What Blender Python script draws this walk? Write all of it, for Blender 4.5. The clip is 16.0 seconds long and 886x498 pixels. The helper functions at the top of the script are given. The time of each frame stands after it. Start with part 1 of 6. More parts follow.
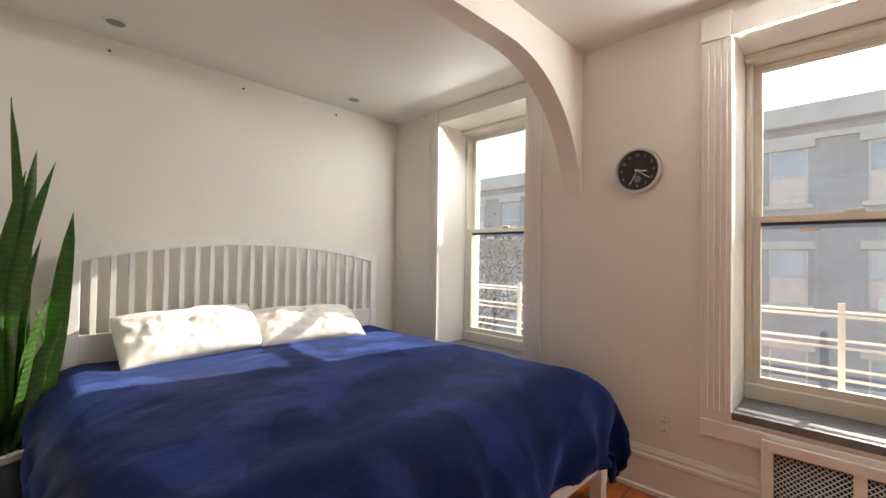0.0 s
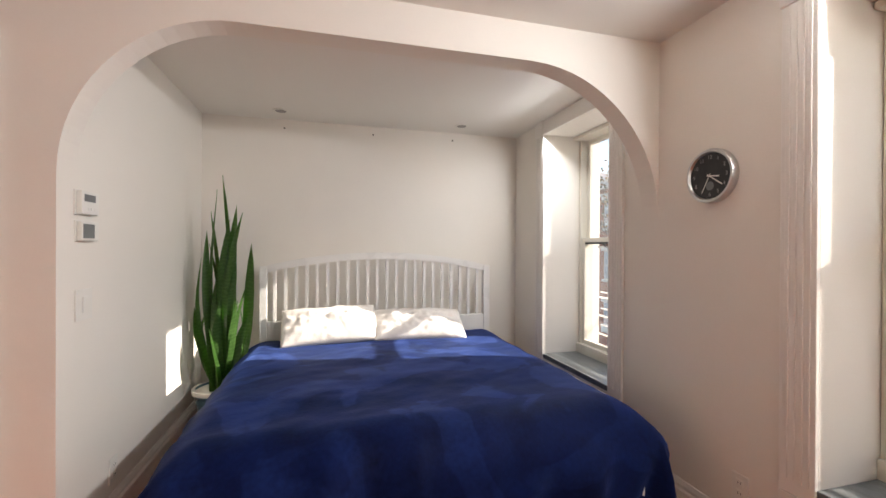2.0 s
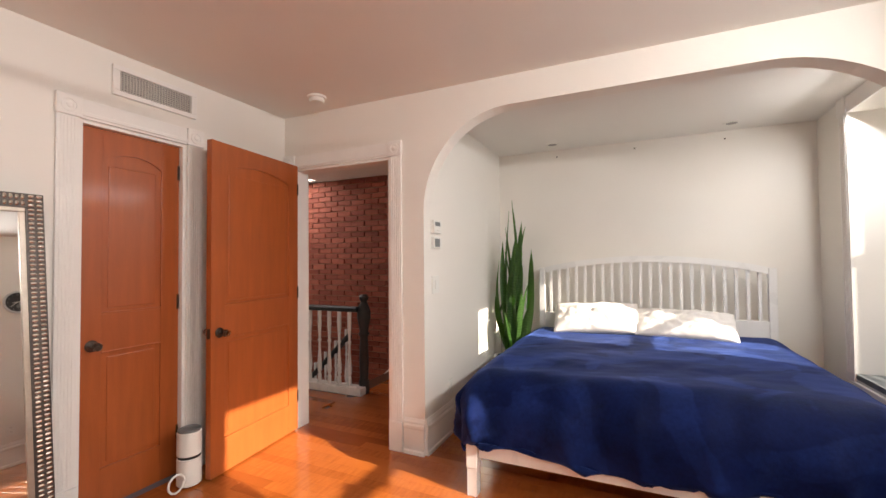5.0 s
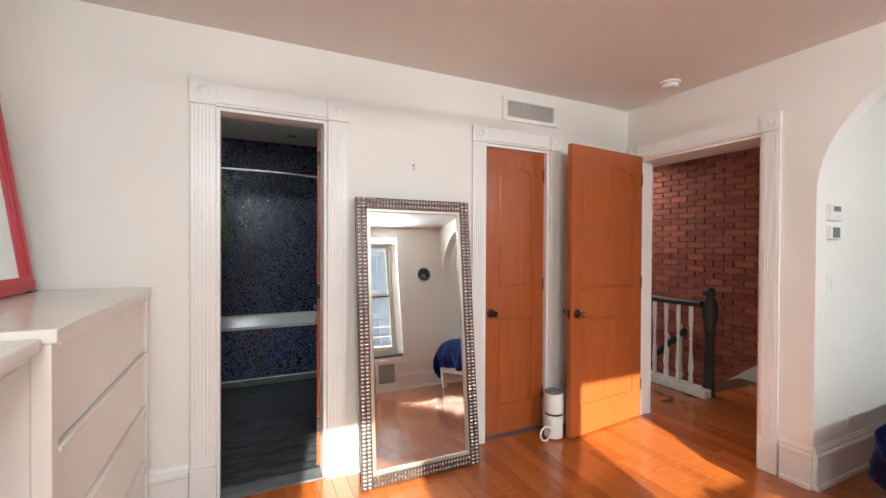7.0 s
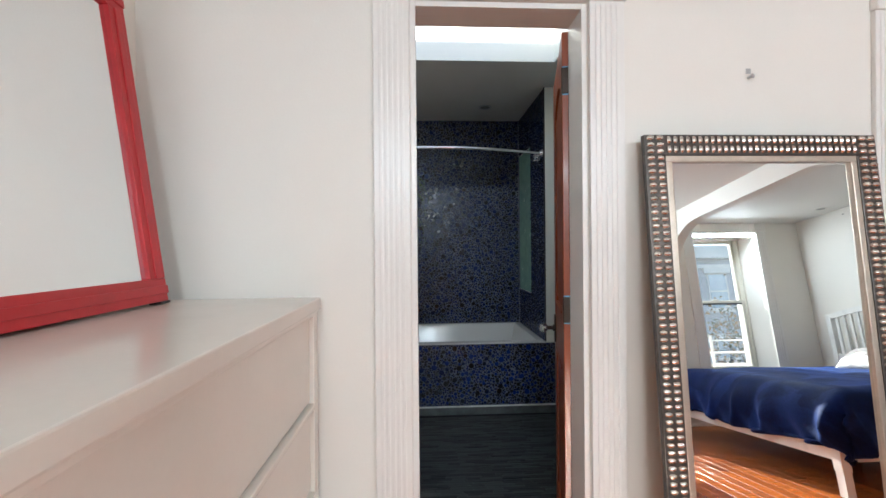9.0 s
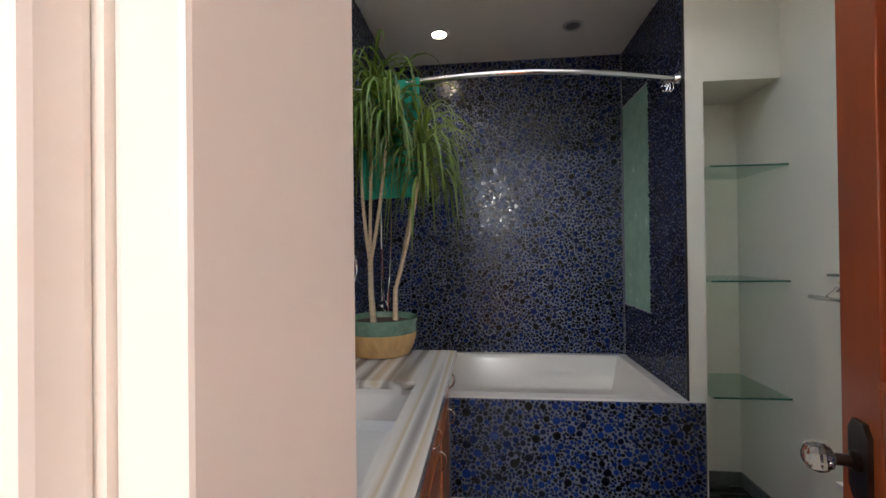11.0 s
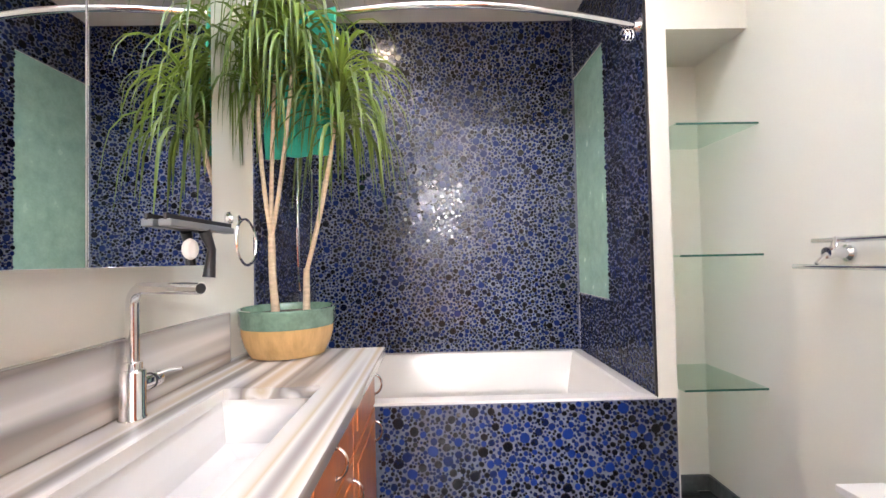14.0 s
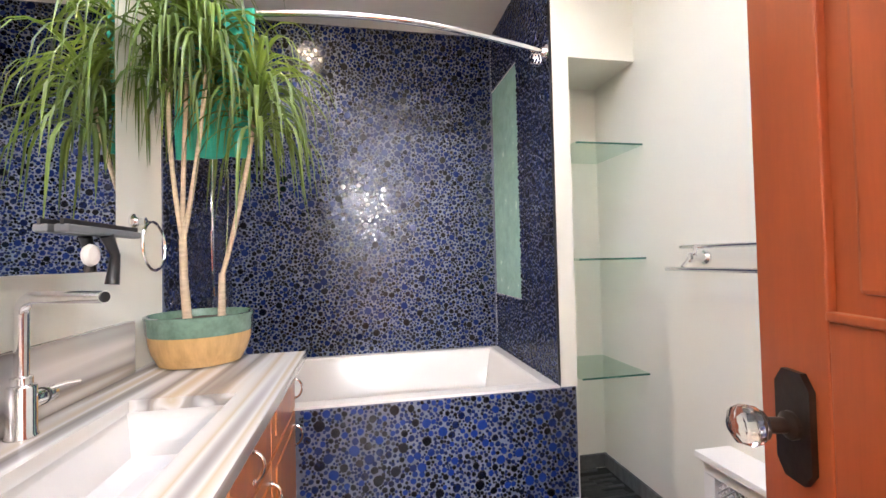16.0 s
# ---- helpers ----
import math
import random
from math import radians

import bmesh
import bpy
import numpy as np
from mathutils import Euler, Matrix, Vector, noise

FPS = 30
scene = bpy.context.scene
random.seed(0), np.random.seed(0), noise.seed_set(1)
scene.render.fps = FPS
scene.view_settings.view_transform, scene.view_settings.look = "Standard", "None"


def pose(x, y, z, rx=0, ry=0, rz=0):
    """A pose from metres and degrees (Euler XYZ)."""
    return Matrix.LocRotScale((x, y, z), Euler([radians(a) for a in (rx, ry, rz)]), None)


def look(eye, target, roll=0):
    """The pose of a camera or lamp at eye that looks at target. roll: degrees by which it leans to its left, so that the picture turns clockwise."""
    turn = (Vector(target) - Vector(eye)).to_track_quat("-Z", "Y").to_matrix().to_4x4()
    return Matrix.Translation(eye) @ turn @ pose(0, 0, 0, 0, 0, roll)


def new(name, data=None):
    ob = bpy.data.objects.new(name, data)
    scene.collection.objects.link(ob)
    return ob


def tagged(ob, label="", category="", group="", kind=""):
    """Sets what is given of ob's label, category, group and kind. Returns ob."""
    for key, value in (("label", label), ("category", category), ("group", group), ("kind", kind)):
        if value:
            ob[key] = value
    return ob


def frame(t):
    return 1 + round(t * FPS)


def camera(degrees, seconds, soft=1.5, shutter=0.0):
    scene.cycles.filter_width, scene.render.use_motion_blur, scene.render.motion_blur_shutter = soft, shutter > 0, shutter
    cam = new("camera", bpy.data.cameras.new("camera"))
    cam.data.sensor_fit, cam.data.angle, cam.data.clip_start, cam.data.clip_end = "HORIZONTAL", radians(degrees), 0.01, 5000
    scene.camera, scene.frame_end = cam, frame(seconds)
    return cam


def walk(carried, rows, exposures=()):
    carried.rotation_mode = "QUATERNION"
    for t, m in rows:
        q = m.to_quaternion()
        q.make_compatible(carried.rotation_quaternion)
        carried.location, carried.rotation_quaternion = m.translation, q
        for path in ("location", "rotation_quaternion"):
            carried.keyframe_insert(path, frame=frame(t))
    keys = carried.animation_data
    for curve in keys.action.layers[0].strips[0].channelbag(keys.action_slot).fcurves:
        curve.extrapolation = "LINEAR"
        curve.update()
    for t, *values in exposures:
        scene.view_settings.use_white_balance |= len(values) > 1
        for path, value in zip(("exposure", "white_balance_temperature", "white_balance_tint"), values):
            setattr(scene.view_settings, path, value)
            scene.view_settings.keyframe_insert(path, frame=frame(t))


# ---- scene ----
cam = camera(93.5, 16.0)
PATH = [
    (0, (0.48, 0.444, 1.22), (-0.929, 1.863, 1.253), 0.9),
    (0.5, (0.656, 0.603, 1.271), (-0.944, 1.801, 1.292), 0.7),
    (1, (0.836, 0.775, 1.313), (-0.913, 1.746, 1.323), 0.5),
    (1.5, (1.041, 0.941, 1.35), (-0.817, 1.683, 1.35), 0.3),
    (2, (1.139, 1.119, 1.367), (-0.793, 1.64, 1.36), 0.3),
    (2.5, (1.153, 1.256, 1.375), (-0.822, 1.569, 1.368), 0.2),
    (3, (1.263, 1.361, 1.368), (-0.732, 1.493, 1.365), 0.3),
    (3.2, (1.33, 1.406, 1.374), (-0.669, 1.464, 1.37), 0.1),
    (5.3, (1.904, 1.448, 1.302), (0.166, 0.459, 1.32), 0.2),
    (5.5, (1.967, 1.433, 1.354), (0.29, 0.343, 1.343), 0.7),
    (6, (2.014, 1.422, 1.338), (0.572, 0.037, 1.333), 0.5),
    (6.2, (1.965, 1.397, 1.359), (0.64, -0.101, 1.344), 0.3),
    (6.5, (2.071, 1.398, 1.342), (0.907, -0.228, 1.331), 0.4),
    (7, (2.145, 1.345, 1.341), (1.287, -0.461, 1.324), 0.3),
    (7.5, (2.245, 1.163, 1.339), (1.67, -0.753, 1.321), 0.2),
    (8, (2.26, 0.907, 1.324), (1.929, -1.065, 1.31), -0.1),
    (8.5, (2.24, 0.579, 1.305), (2.051, -1.412, 1.291), -0.2),
    (9, (2.248, 0.195, 1.28), (2.147, -1.802, 1.275), -0.5),
    (9.5, (2.199, -0.192, 1.253), (2.151, -2.191, 1.256), -0.0),
    (10, (2.203, -0.541, 1.253), (2.196, -2.541, 1.263), -0.3),
    (10.2, (2.212, -0.659, 1.26), (2.234, -2.658, 1.264), -0.4),
    (12.3, (2.154, -1.309, 1.142), (2.566, -3.266, 1.178), -0.8),
    (12.5, (2.151, -1.333, 1.132), (2.542, -3.294, 1.172), -0.8),
    (13, (2.145, -1.365, 1.111), (2.429, -3.344, 1.154), -0.9),
    (13.5, (2.145, -1.378, 1.103), (2.275, -3.374, 1.15), -1.0),
    (14, (2.136, -1.387, 1.093), (2.102, -3.386, 1.142), -1.2),
    (14.5, (2.132, -1.388, 1.093), (1.952, -3.38, 1.137), -1.3),
    (15, (2.129, -1.393, 1.092), (1.837, -3.371, 1.135), -1.3),
    (15.5, (2.126, -1.386, 1.09), (1.772, -3.354, 1.134), -1.4),
    (16, (2.114, -1.313, 1.104), (1.739, -3.277, 1.15), -1.3),
]
EXPOSURES = [(0.0, 1.15, 6900, 10), (1.5, 1.15, 6700, 11), (2.5, 1.2, 6700, 13), (5.5, 1.45, 6900, 13), (6.5, 1.55, 6300, 8), (7.0, 1.6, 6100, 5), (7.5, 1.65, 5700, 1), (8.0, 1.7, 5500, -1), (9.0, 1.65, 5700, 1), (10.2, 1.6, 6300, 6), (12.3, 4.1, 6700, 16), (16.0, 4.2, 6800, 18)]
walk(cam, [(t, look(eye, target, roll)) for t, eye, target, roll in PATH], EXPOSURES)

# ---- light ----
world = bpy.data.worlds.new("sky")
scene.world = world
world.use_nodes = True
wn = world.node_tree
sky = wn.nodes.new("ShaderNodeTexSky")
sky.sky_type, sky.sun_disc = "NISHITA", False
SUN_WAY = Vector((-0.20, -1.0, -0.455)).normalized()
sky.sun_elevation = math.asin(-SUN_WAY.z)
sky.sun_rotation = math.atan2(-SUN_WAY.x, -SUN_WAY.y)
wn.links.new(sky.outputs[0], wn.nodes["Background"].inputs[0])
wn.nodes["Background"].inputs[1].default_value = 0.15


def lamp(name, kind, m, power, colour=(1, 1, 1), size=1.0, size_y=None, spot=None):
    data = bpy.data.lights.new(name, kind)
    data.energy, data.color = power, colour
    if kind == "AREA":
        data.shape, data.size, data.size_y = "RECTANGLE", size, size_y or size
    elif kind == "SUN":
        data.angle = size
    else:
        data.shadow_soft_size = size
    if spot:
        data.spot_size, data.spot_blend = radians(spot), 0.6
    ob = new(name, data)
    ob.matrix_world = m
    return tagged(ob, kind="structure")


lamp("sun", "SUN", look((0, 30, 14), Vector((0, 30, 14)) + SUN_WAY), 5.0, (1.0, 0.93, 0.82), radians(0.6))
WINDOWS = ((-1.90, -1.08), (0.065, 0.885), (1.95, 2.77))      # x of each opening in the front wall
SILL, HEAD = 0.51, 2.28
for xa, xb in WINDOWS:
    lamp("window_light", "AREA", look(((xa + xb) / 2, 2.80, 2.243), ((xa + xb) / 2, 0.0, -2.2 if xa < -1 else 1.7)), 6 if xa < -1 else 13, (0.92, 0.96, 1.0), 0.78, 0.06)
lamp("skylight_light", "AREA", look((2.07, -1.95, 3.0), (2.07, -1.951, 0)), 0.8, (0.97, 0.98, 1.0), 1.2, 1.0)
# Lamp added in an unseen, assumed stair skylight to brighten the hall bricks
lamp("stair_fill_light", "AREA", look((-2.0, -2.8, 2.6), (-2.05, -2.2, 0)), 9, (0.97, 0.98, 1.0), 0.6, 1.2)
LAMPS = ((2.452, -3.465), (1.681, -3.463))
lamp("tub_lamp", "SPOT", look((2.452, -3.465, 2.50), (2.452, -3.466, 0)), 3.0, (1.0, 0.88, 0.72), 0.03, spot=120)

# ---- helpers of this scene ----
BASE = {}


def thing(name, at, label, category, group="", kind=""):
    ob = new(name)
    ob.empty_display_size = 0.05
    ob.location = at
    BASE[ob] = Vector(at)
    return tagged(ob, label, category, group, kind)


def finish(bm, name, material, smooth=False):
    me = bpy.data.meshes.new(name)
    bmesh.ops.recalc_face_normals(bm, faces=bm.faces)
    bm.to_mesh(me)
    bm.free()
    me.materials.append(material)
    if smooth:
        for p in me.polygons:
            p.use_smooth = True
        me.set_sharp_from_angle(angle=radians(42))
    return me


def part(name, bm, material, parent, label="", smooth=False):
    base = BASE[parent]
    bmesh.ops.translate(bm, verts=bm.verts, vec=-base)
    ob = new(name, finish(bm, name, material, smooth))
    ob.parent = parent
    BASE[ob] = base
    return tagged(ob, label)


def solid(name, bm, material, label="", category="", kind="structure", smooth=False):
    ob = new(name, finish(bm, name, material, smooth))
    BASE[ob] = Vector((0, 0, 0))
    return tagged(ob, label, category, kind=kind)


def box(bm, lo, hi, bevel=0.0, m=None):
    r = bmesh.ops.create_cube(bm, size=1.0)
    vs = r["verts"]
    c = [(a + b) / 2 for a, b in zip(lo, hi)]
    s = [abs(b - a) for a, b in zip(lo, hi)]
    for v in vs:
        v.co = Vector((c[0] + v.co.x * s[0], c[1] + v.co.y * s[1], c[2] + v.co.z * s[2]))
    if bevel:
        es = list({e for v in vs for e in v.link_edges})
        r = bmesh.ops.bevel(bm, geom=es, offset=bevel, segments=2, profile=0.6, affect="EDGES")
        vs = list({v for f in r["faces"] for v in f.verts} | {v for v in vs if v.is_valid})
    if m is not None:
        bmesh.ops.transform(bm, matrix=m, verts=vs)
    return bm


def boxm(lo, hi, bevel=0.0, m=None):
    return box(bmesh.new(), lo, hi, bevel, m)


def lathe(bm, profile, at, seg=24, m=None):
    """Turns (radius, height) pairs about z."""
    rings = []
    for r, h in profile:
        rings.append([bm.verts.new((r * math.cos(k * 2 * math.pi / seg), r * math.sin(k * 2 * math.pi / seg), h)) for k in range(seg)])
    for a, b in zip(rings, rings[1:]):
        for k in range(seg):
            bm.faces.new((a[k], a[(k + 1) % seg], b[(k + 1) % seg], b[k]))
    bm.faces.new(rings[0][::-1])
    bm.faces.new(rings[-1])
    mat4 = Matrix.Translation(at) @ (m or Matrix())
    bmesh.ops.transform(bm, matrix=mat4, verts=[v for r in rings for v in r])
    return bm


def tube(bm, pts, radius, seg=10, taper=None):
    """A round rod along points; taper gives the radius at each point."""
    pts = [Vector(p) for p in pts]
    rings = []
    a = None
    for i, p in enumerate(pts):
        d = (pts[min(i + 1, len(pts) - 1)] - pts[max(i - 1, 0)]).normalized()
        if a is None:
            a = d.cross(Vector((0, 0, 1)) if abs(d.z) < 0.9 else Vector((1, 0, 0)))
        a = (a - d * a.dot(d)).normalized()
        b = d.cross(a)
        r = taper[i] if taper else radius
        rings.append([bm.verts.new(p + (a * math.cos(k * 2 * math.pi / seg) + b * math.sin(k * 2 * math.pi / seg)) * r) for k in range(seg)])
    for a, b in zip(rings, rings[1:]):
        for k in range(seg):
            bm.faces.new((a[k], a[(k + 1) % seg], b[(k + 1) % seg], b[k]))
    bm.faces.new(rings[0][::-1])
    bm.faces.new(rings[-1])
    return bm


def prism(bm, outline, axis, a, b):
    """Extrudes a closed 2D outline along an axis from a to b."""
    def at(p, w):
        return {"x": (w, p[0], p[1]), "y": (p[0], w, p[1]), "z": (p[0], p[1], w)}[axis]
    lo = [bm.verts.new(at(p, a)) for p in outline]
    hi = [bm.verts.new(at(p, b)) for p in outline]
    n = len(outline)
    for k in range(n):
        bm.faces.new((lo[k], lo[(k + 1) % n], hi[(k + 1) % n], hi[k]))
    fa, fb = bm.faces.new(lo), bm.faces.new(hi)
    bmesh.ops.triangulate(bm, faces=[fa, fb])
    return bm


def holed(bm, axis, a, b, u, v, holes):
    """A slab across an axis from a to b, over u and v ranges, with rectangular holes (u0, u1, v0, v1)."""
    us = sorted({*u, *[h[0] for h in holes], *[h[1] for h in holes]})
    vs = sorted({*v, *[h[2] for h in holes], *[h[3] for h in holes]})
    us, vs = [k for k in us if u[0] <= k <= u[1]], [k for k in vs if v[0] <= k <= v[1]]
    for u0, u1 in zip(us, us[1:]):
        for v0, v1 in zip(vs, vs[1:]):
            cu, cv = (u0 + u1) / 2, (v0 + v1) / 2
            if any(h[0] < cu < h[1] and h[2] < cv < h[3] for h in holes):
                continue
            lo, hi = {"x": ((a, u0, v0), (b, u1, v1)), "y": ((u0, a, v0), (u1, b, v1)), "z": ((u0, v0, a), (u1, v1, b))}[axis]
            box(bm, lo, hi)
    bmesh.ops.remove_doubles(bm, verts=bm.verts, dist=1e-5)
    seen = {}
    for f in bm.faces:
        seen.setdefault(frozenset(v.index for v in f.verts), []).append(f)
    bm.verts.index_update()
    seen = {}
    for f in bm.faces:
        seen.setdefault(frozenset(v.index for v in f.verts), []).append(f)
    bmesh.ops.delete(bm, geom=[f for fs in seen.values() if len(fs) > 1 for f in fs], context="FACES_ONLY")
    return bm


# ---- materials ----
def material(name, colour, rough=0.5, metal=0.0, vary=0.08, scale=6.0, bump=0.0, bump_scale=80.0, coat=0.0, spec=0.5, per="", stretch=(1, 1, 1), second=None, sheen=0.0):
    """Principled paint, wood or metal with stains at one scale and grain at another. per: object or island, for a tone of its own to each piece."""
    mt = bpy.data.materials.new(name)
    mt.use_nodes = True
    nt = mt.node_tree
    b = nt.nodes["Principled BSDF"]
    b.inputs["Metallic"].default_value, b.inputs["Roughness"].default_value = metal, rough
    b.inputs["Coat Weight"].default_value, b.inputs["Specular IOR Level"].default_value = coat, spec
    b.inputs["Coat Roughness"].default_value = 0.12
    if sheen:
        b.inputs["Sheen Weight"].default_value, b.inputs["Sheen Roughness"].default_value = sheen, 0.35
    co = nt.nodes.new("ShaderNodeTexCoord")
    mp = nt.nodes.new("ShaderNodeMapping")
    mp.inputs["Scale"].default_value = stretch
    geo = nt.nodes.new("ShaderNodeNewGeometry")
    nt.links.new(geo.outputs["Position"], mp.inputs["Vector"])
    big, fine = nt.nodes.new("ShaderNodeTexNoise"), nt.nodes.new("ShaderNodeTexNoise")
    big.inputs["Scale"].default_value, big.inputs["Detail"].default_value = scale, 4
    fine.inputs["Scale"].default_value, fine.inputs["Detail"].default_value = bump_scale, 5
    for n in (big, fine):
        nt.links.new(mp.outputs[0], n.inputs["Vector"])
    add = nt.nodes.new("ShaderNodeMath")
    add.operation = "ADD"
    nt.links.new(big.outputs["Fac"], add.inputs[0])
    if per:
        src = nt.nodes.new("ShaderNodeObjectInfo").outputs["Random"] if per == "object" else geo.outputs["Random Per Island"]
        half = nt.nodes.new("ShaderNodeMath")
        half.operation = "MULTIPLY_ADD"
        half.inputs[1].default_value, half.inputs[2].default_value = 1.1, -0.55
        nt.links.new(src, half.inputs[0])
        nt.links.new(half.outputs[0], add.inputs[1])
    else:
        add.inputs[1].default_value = 0.0
    mixf = nt.nodes.new("ShaderNodeMath")
    mixf.operation = "MULTIPLY_ADD"
    mixf.inputs[1].default_value = 0.35
    nt.links.new(fine.outputs["Fac"], mixf.inputs[0])
    sub = nt.nodes.new("ShaderNodeMath")
    sub.operation = "SUBTRACT"
    sub.inputs[1].default_value = 0.175
    nt.links.new(add.outputs[0], sub.inputs[0])
    nt.links.new(sub.outputs[0], mixf.inputs[2])
    ramp = nt.nodes.new("ShaderNodeValToRGB")
    c2 = second or tuple(min(1.0, c * (1 + vary)) for c in colour)
    c1 = tuple(c * (1 - vary) for c in colour)
    ramp.color_ramp.elements[0].position, ramp.color_ramp.elements[1].position = 0.25, 0.75
    ramp.color_ramp.elements[0].color, ramp.color_ramp.elements[1].color = (*c1, 1), (*c2, 1)
    nt.links.new(mixf.outputs[0], ramp.inputs[0])
    nt.links.new(ramp.outputs[0], b.inputs["Base Color"])
    if bump:
        bp = nt.nodes.new("ShaderNodeBump")
        bp.inputs["Strength"].default_value, bp.inputs["Distance"].default_value = bump, 0.004
        nt.links.new(fine.outputs["Fac"], bp.inputs["Height"])
        nt.links.new(bp.outputs[0], b.inputs["Normal"])
    rr = nt.nodes.new("ShaderNodeMapRange")
    rr.inputs["To Min"].default_value, rr.inputs["To Max"].default_value = max(0.0, rough - 0.06), min(1.0, rough + 0.06)
    nt.links.new(big.outputs["Fac"], rr.inputs["Value"])
    if rough > 0.1:
        nt.links.new(rr.outputs[0], b.inputs["Roughness"])
    return mt


def glass(name, tint=(1, 1, 1), rough=0.0, haze=0.0):
    """Clear pane: mostly lets light straight through, with a mirror gloss by Fresnel."""
    mt = bpy.data.materials.new(name)
    mt.use_nodes = True
    nt = mt.node_tree
    nt.nodes.remove(nt.nodes["Principled BSDF"])
    out = nt.nodes["Material Output"]
    tr, gl, fr, mx, pw, ma = (nt.nodes.new("ShaderNode" + k) for k in ("BsdfTransparent", "BsdfGlossy", "LayerWeight", "MixShader", "Math", "Math"))
    pw.operation, ma.operation = "POWER", "MULTIPLY_ADD"
    pw.inputs[1].default_value, ma.inputs[1].default_value, ma.inputs[2].default_value = 5.0, 0.7, 0.035
    nt.links.new(fr.outputs["Facing"], pw.inputs[0])
    nt.links.new(pw.outputs[0], ma.inputs[0])
    tr.inputs[0].default_value = (*tint, 1)
    gl.inputs["Roughness"].default_value = rough
    nt.links.new(ma.outputs[0], mx.inputs[0])
    nt.links.new(tr.outputs[0], mx.inputs[1])
    nt.links.new(gl.outputs[0], mx.inputs[2])
    last = mx
    # translucent white share that puts the hazy glare over the view into the pane
    if haze:
        du, md = nt.nodes.new("ShaderNodeBsdfTranslucent"), nt.nodes.new("ShaderNodeMixShader")
        du.inputs[0].default_value = (0.9, 0.9, 0.9, 1)
        md.inputs[0].default_value = haze
        nt.links.new(mx.outputs[0], md.inputs[1])
        nt.links.new(du.outputs[0], md.inputs[2])
        last = md
    nt.links.new(last.outputs[0], out.inputs[0])
    return mt


def glow(name, colour, strength):
    mt = bpy.data.materials.new(name)
    mt.use_nodes = True
    b = mt.node_tree.nodes["Principled BSDF"]
    b.inputs["Base Color"].default_value = (*colour, 1)
    b.inputs["Emission Color"].default_value = (*colour, 1)
    b.inputs["Emission Strength"].default_value = strength
    return mt


WALL = material("wall_paint", (0.80, 0.76, 0.69), 0.55, vary=0.025, scale=1.6, bump=0.08, bump_scale=140)
CEIL = material("ceiling_paint", (0.80, 0.78, 0.73), 0.6, vary=0.02, scale=1.2, bump=0.06, bump_scale=120)
TRIM = material("trim_paint", (0.80, 0.77, 0.72), 0.32, vary=0.03, scale=5, bump=0.05, bump_scale=60)
FLOOR = material("floor_varnish", (0.35, 0.085, 0.015), 0.20, vary=0.10, scale=3, bump=0.06, bump_scale=26, per="object", stretch=(3, 14, 3), coat=0.5, second=(0.44, 0.120, 0.023))
DOORW = material("door_wood", (0.36, 0.085, 0.018), 0.38, vary=0.12, scale=4, bump=0.04, bump_scale=40, stretch=(7, 7, 0.7), coat=0.12)
DARKW = material("dark_door_wood", (0.31, 0.068, 0.019), 0.38, vary=0.15, scale=4, bump=0.012, bump_scale=40, stretch=(7, 7, 0.7), coat=0.08)
WHITEP = material("white_lacquer", (0.80, 0.78, 0.74), 0.28, vary=0.03, scale=4, bump=0.03)
DRESS = material("cream_lacquer", (0.80, 0.75, 0.67), 0.22, vary=0.025, scale=3, bump=0.02)
BRICKM = material("red_brick", (0.30, 0.062, 0.030), 0.8, vary=0.22, scale=20, bump=0.7, bump_scale=90, per="object", second=(0.37, 0.098, 0.055))
MORTAR = material("mortar", (0.36, 0.19, 0.13), 0.95, vary=0.2, scale=12, bump=0.6, bump_scale=150)
VELVET = material("blue_velvet", (0.0025, 0.006, 0.034), 0.6, vary=0.35, scale=4.5, bump=0.3, bump_scale=55, sheen=0.3, second=(0.007, 0.017, 0.090), spec=0.05)


def brushed_nap(mt):
    """Velvet pile stroked one way and the other, in patches with sharp edges."""
    nt = mt.node_tree
    b = nt.nodes["Principled BSDF"]
    b.inputs["Sheen Tint"].default_value = (0.20, 0.34, 1.0, 1)
    geo = nt.nodes.new("ShaderNodeNewGeometry")
    ns = nt.nodes.new("ShaderNodeTexNoise")
    b.inputs["Sheen Roughness"].default_value = 0.5
    ns.inputs["Scale"].default_value, ns.inputs["Detail"].default_value, ns.inputs["Distortion"].default_value = 2.2, 4.0, 0.8
    nt.links.new(geo.outputs["Position"], ns.inputs["Vector"])
    mr = nt.nodes.new("ShaderNodeMapRange")
    mr.inputs["From Min"].default_value, mr.inputs["From Max"].default_value = 0.485, 0.52
    mr.inputs["To Min"].default_value, mr.inputs["To Max"].default_value = 0.17, 0.29
    nt.links.new(ns.outputs["Fac"], mr.inputs["Value"])
    nt.links.new(mr.outputs[0], b.inputs["Sheen Weight"])
    mix = nt.nodes.new("ShaderNodeMix")
    mix.data_type, mix.blend_type = "RGBA", "MULTIPLY"
    sc = nt.nodes.new("ShaderNodeMapRange")
    sc.inputs["From Min"].default_value, sc.inputs["From Max"].default_value = 0.485, 0.52
    sc.inputs["To Min"].default_value, sc.inputs["To Max"].default_value = 0.5, 0.0
    nt.links.new(ns.outputs["Fac"], sc.inputs["Value"])
    nt.links.new(sc.outputs[0], mix.inputs[0])
    nt.links.new(b.inputs["Base Color"].links[0].from_socket, mix.inputs[6])
    mix.inputs[7].default_value = (0.25, 0.3, 0.4, 1)
    nt.links.new(mix.outputs[2], b.inputs["Base Color"])


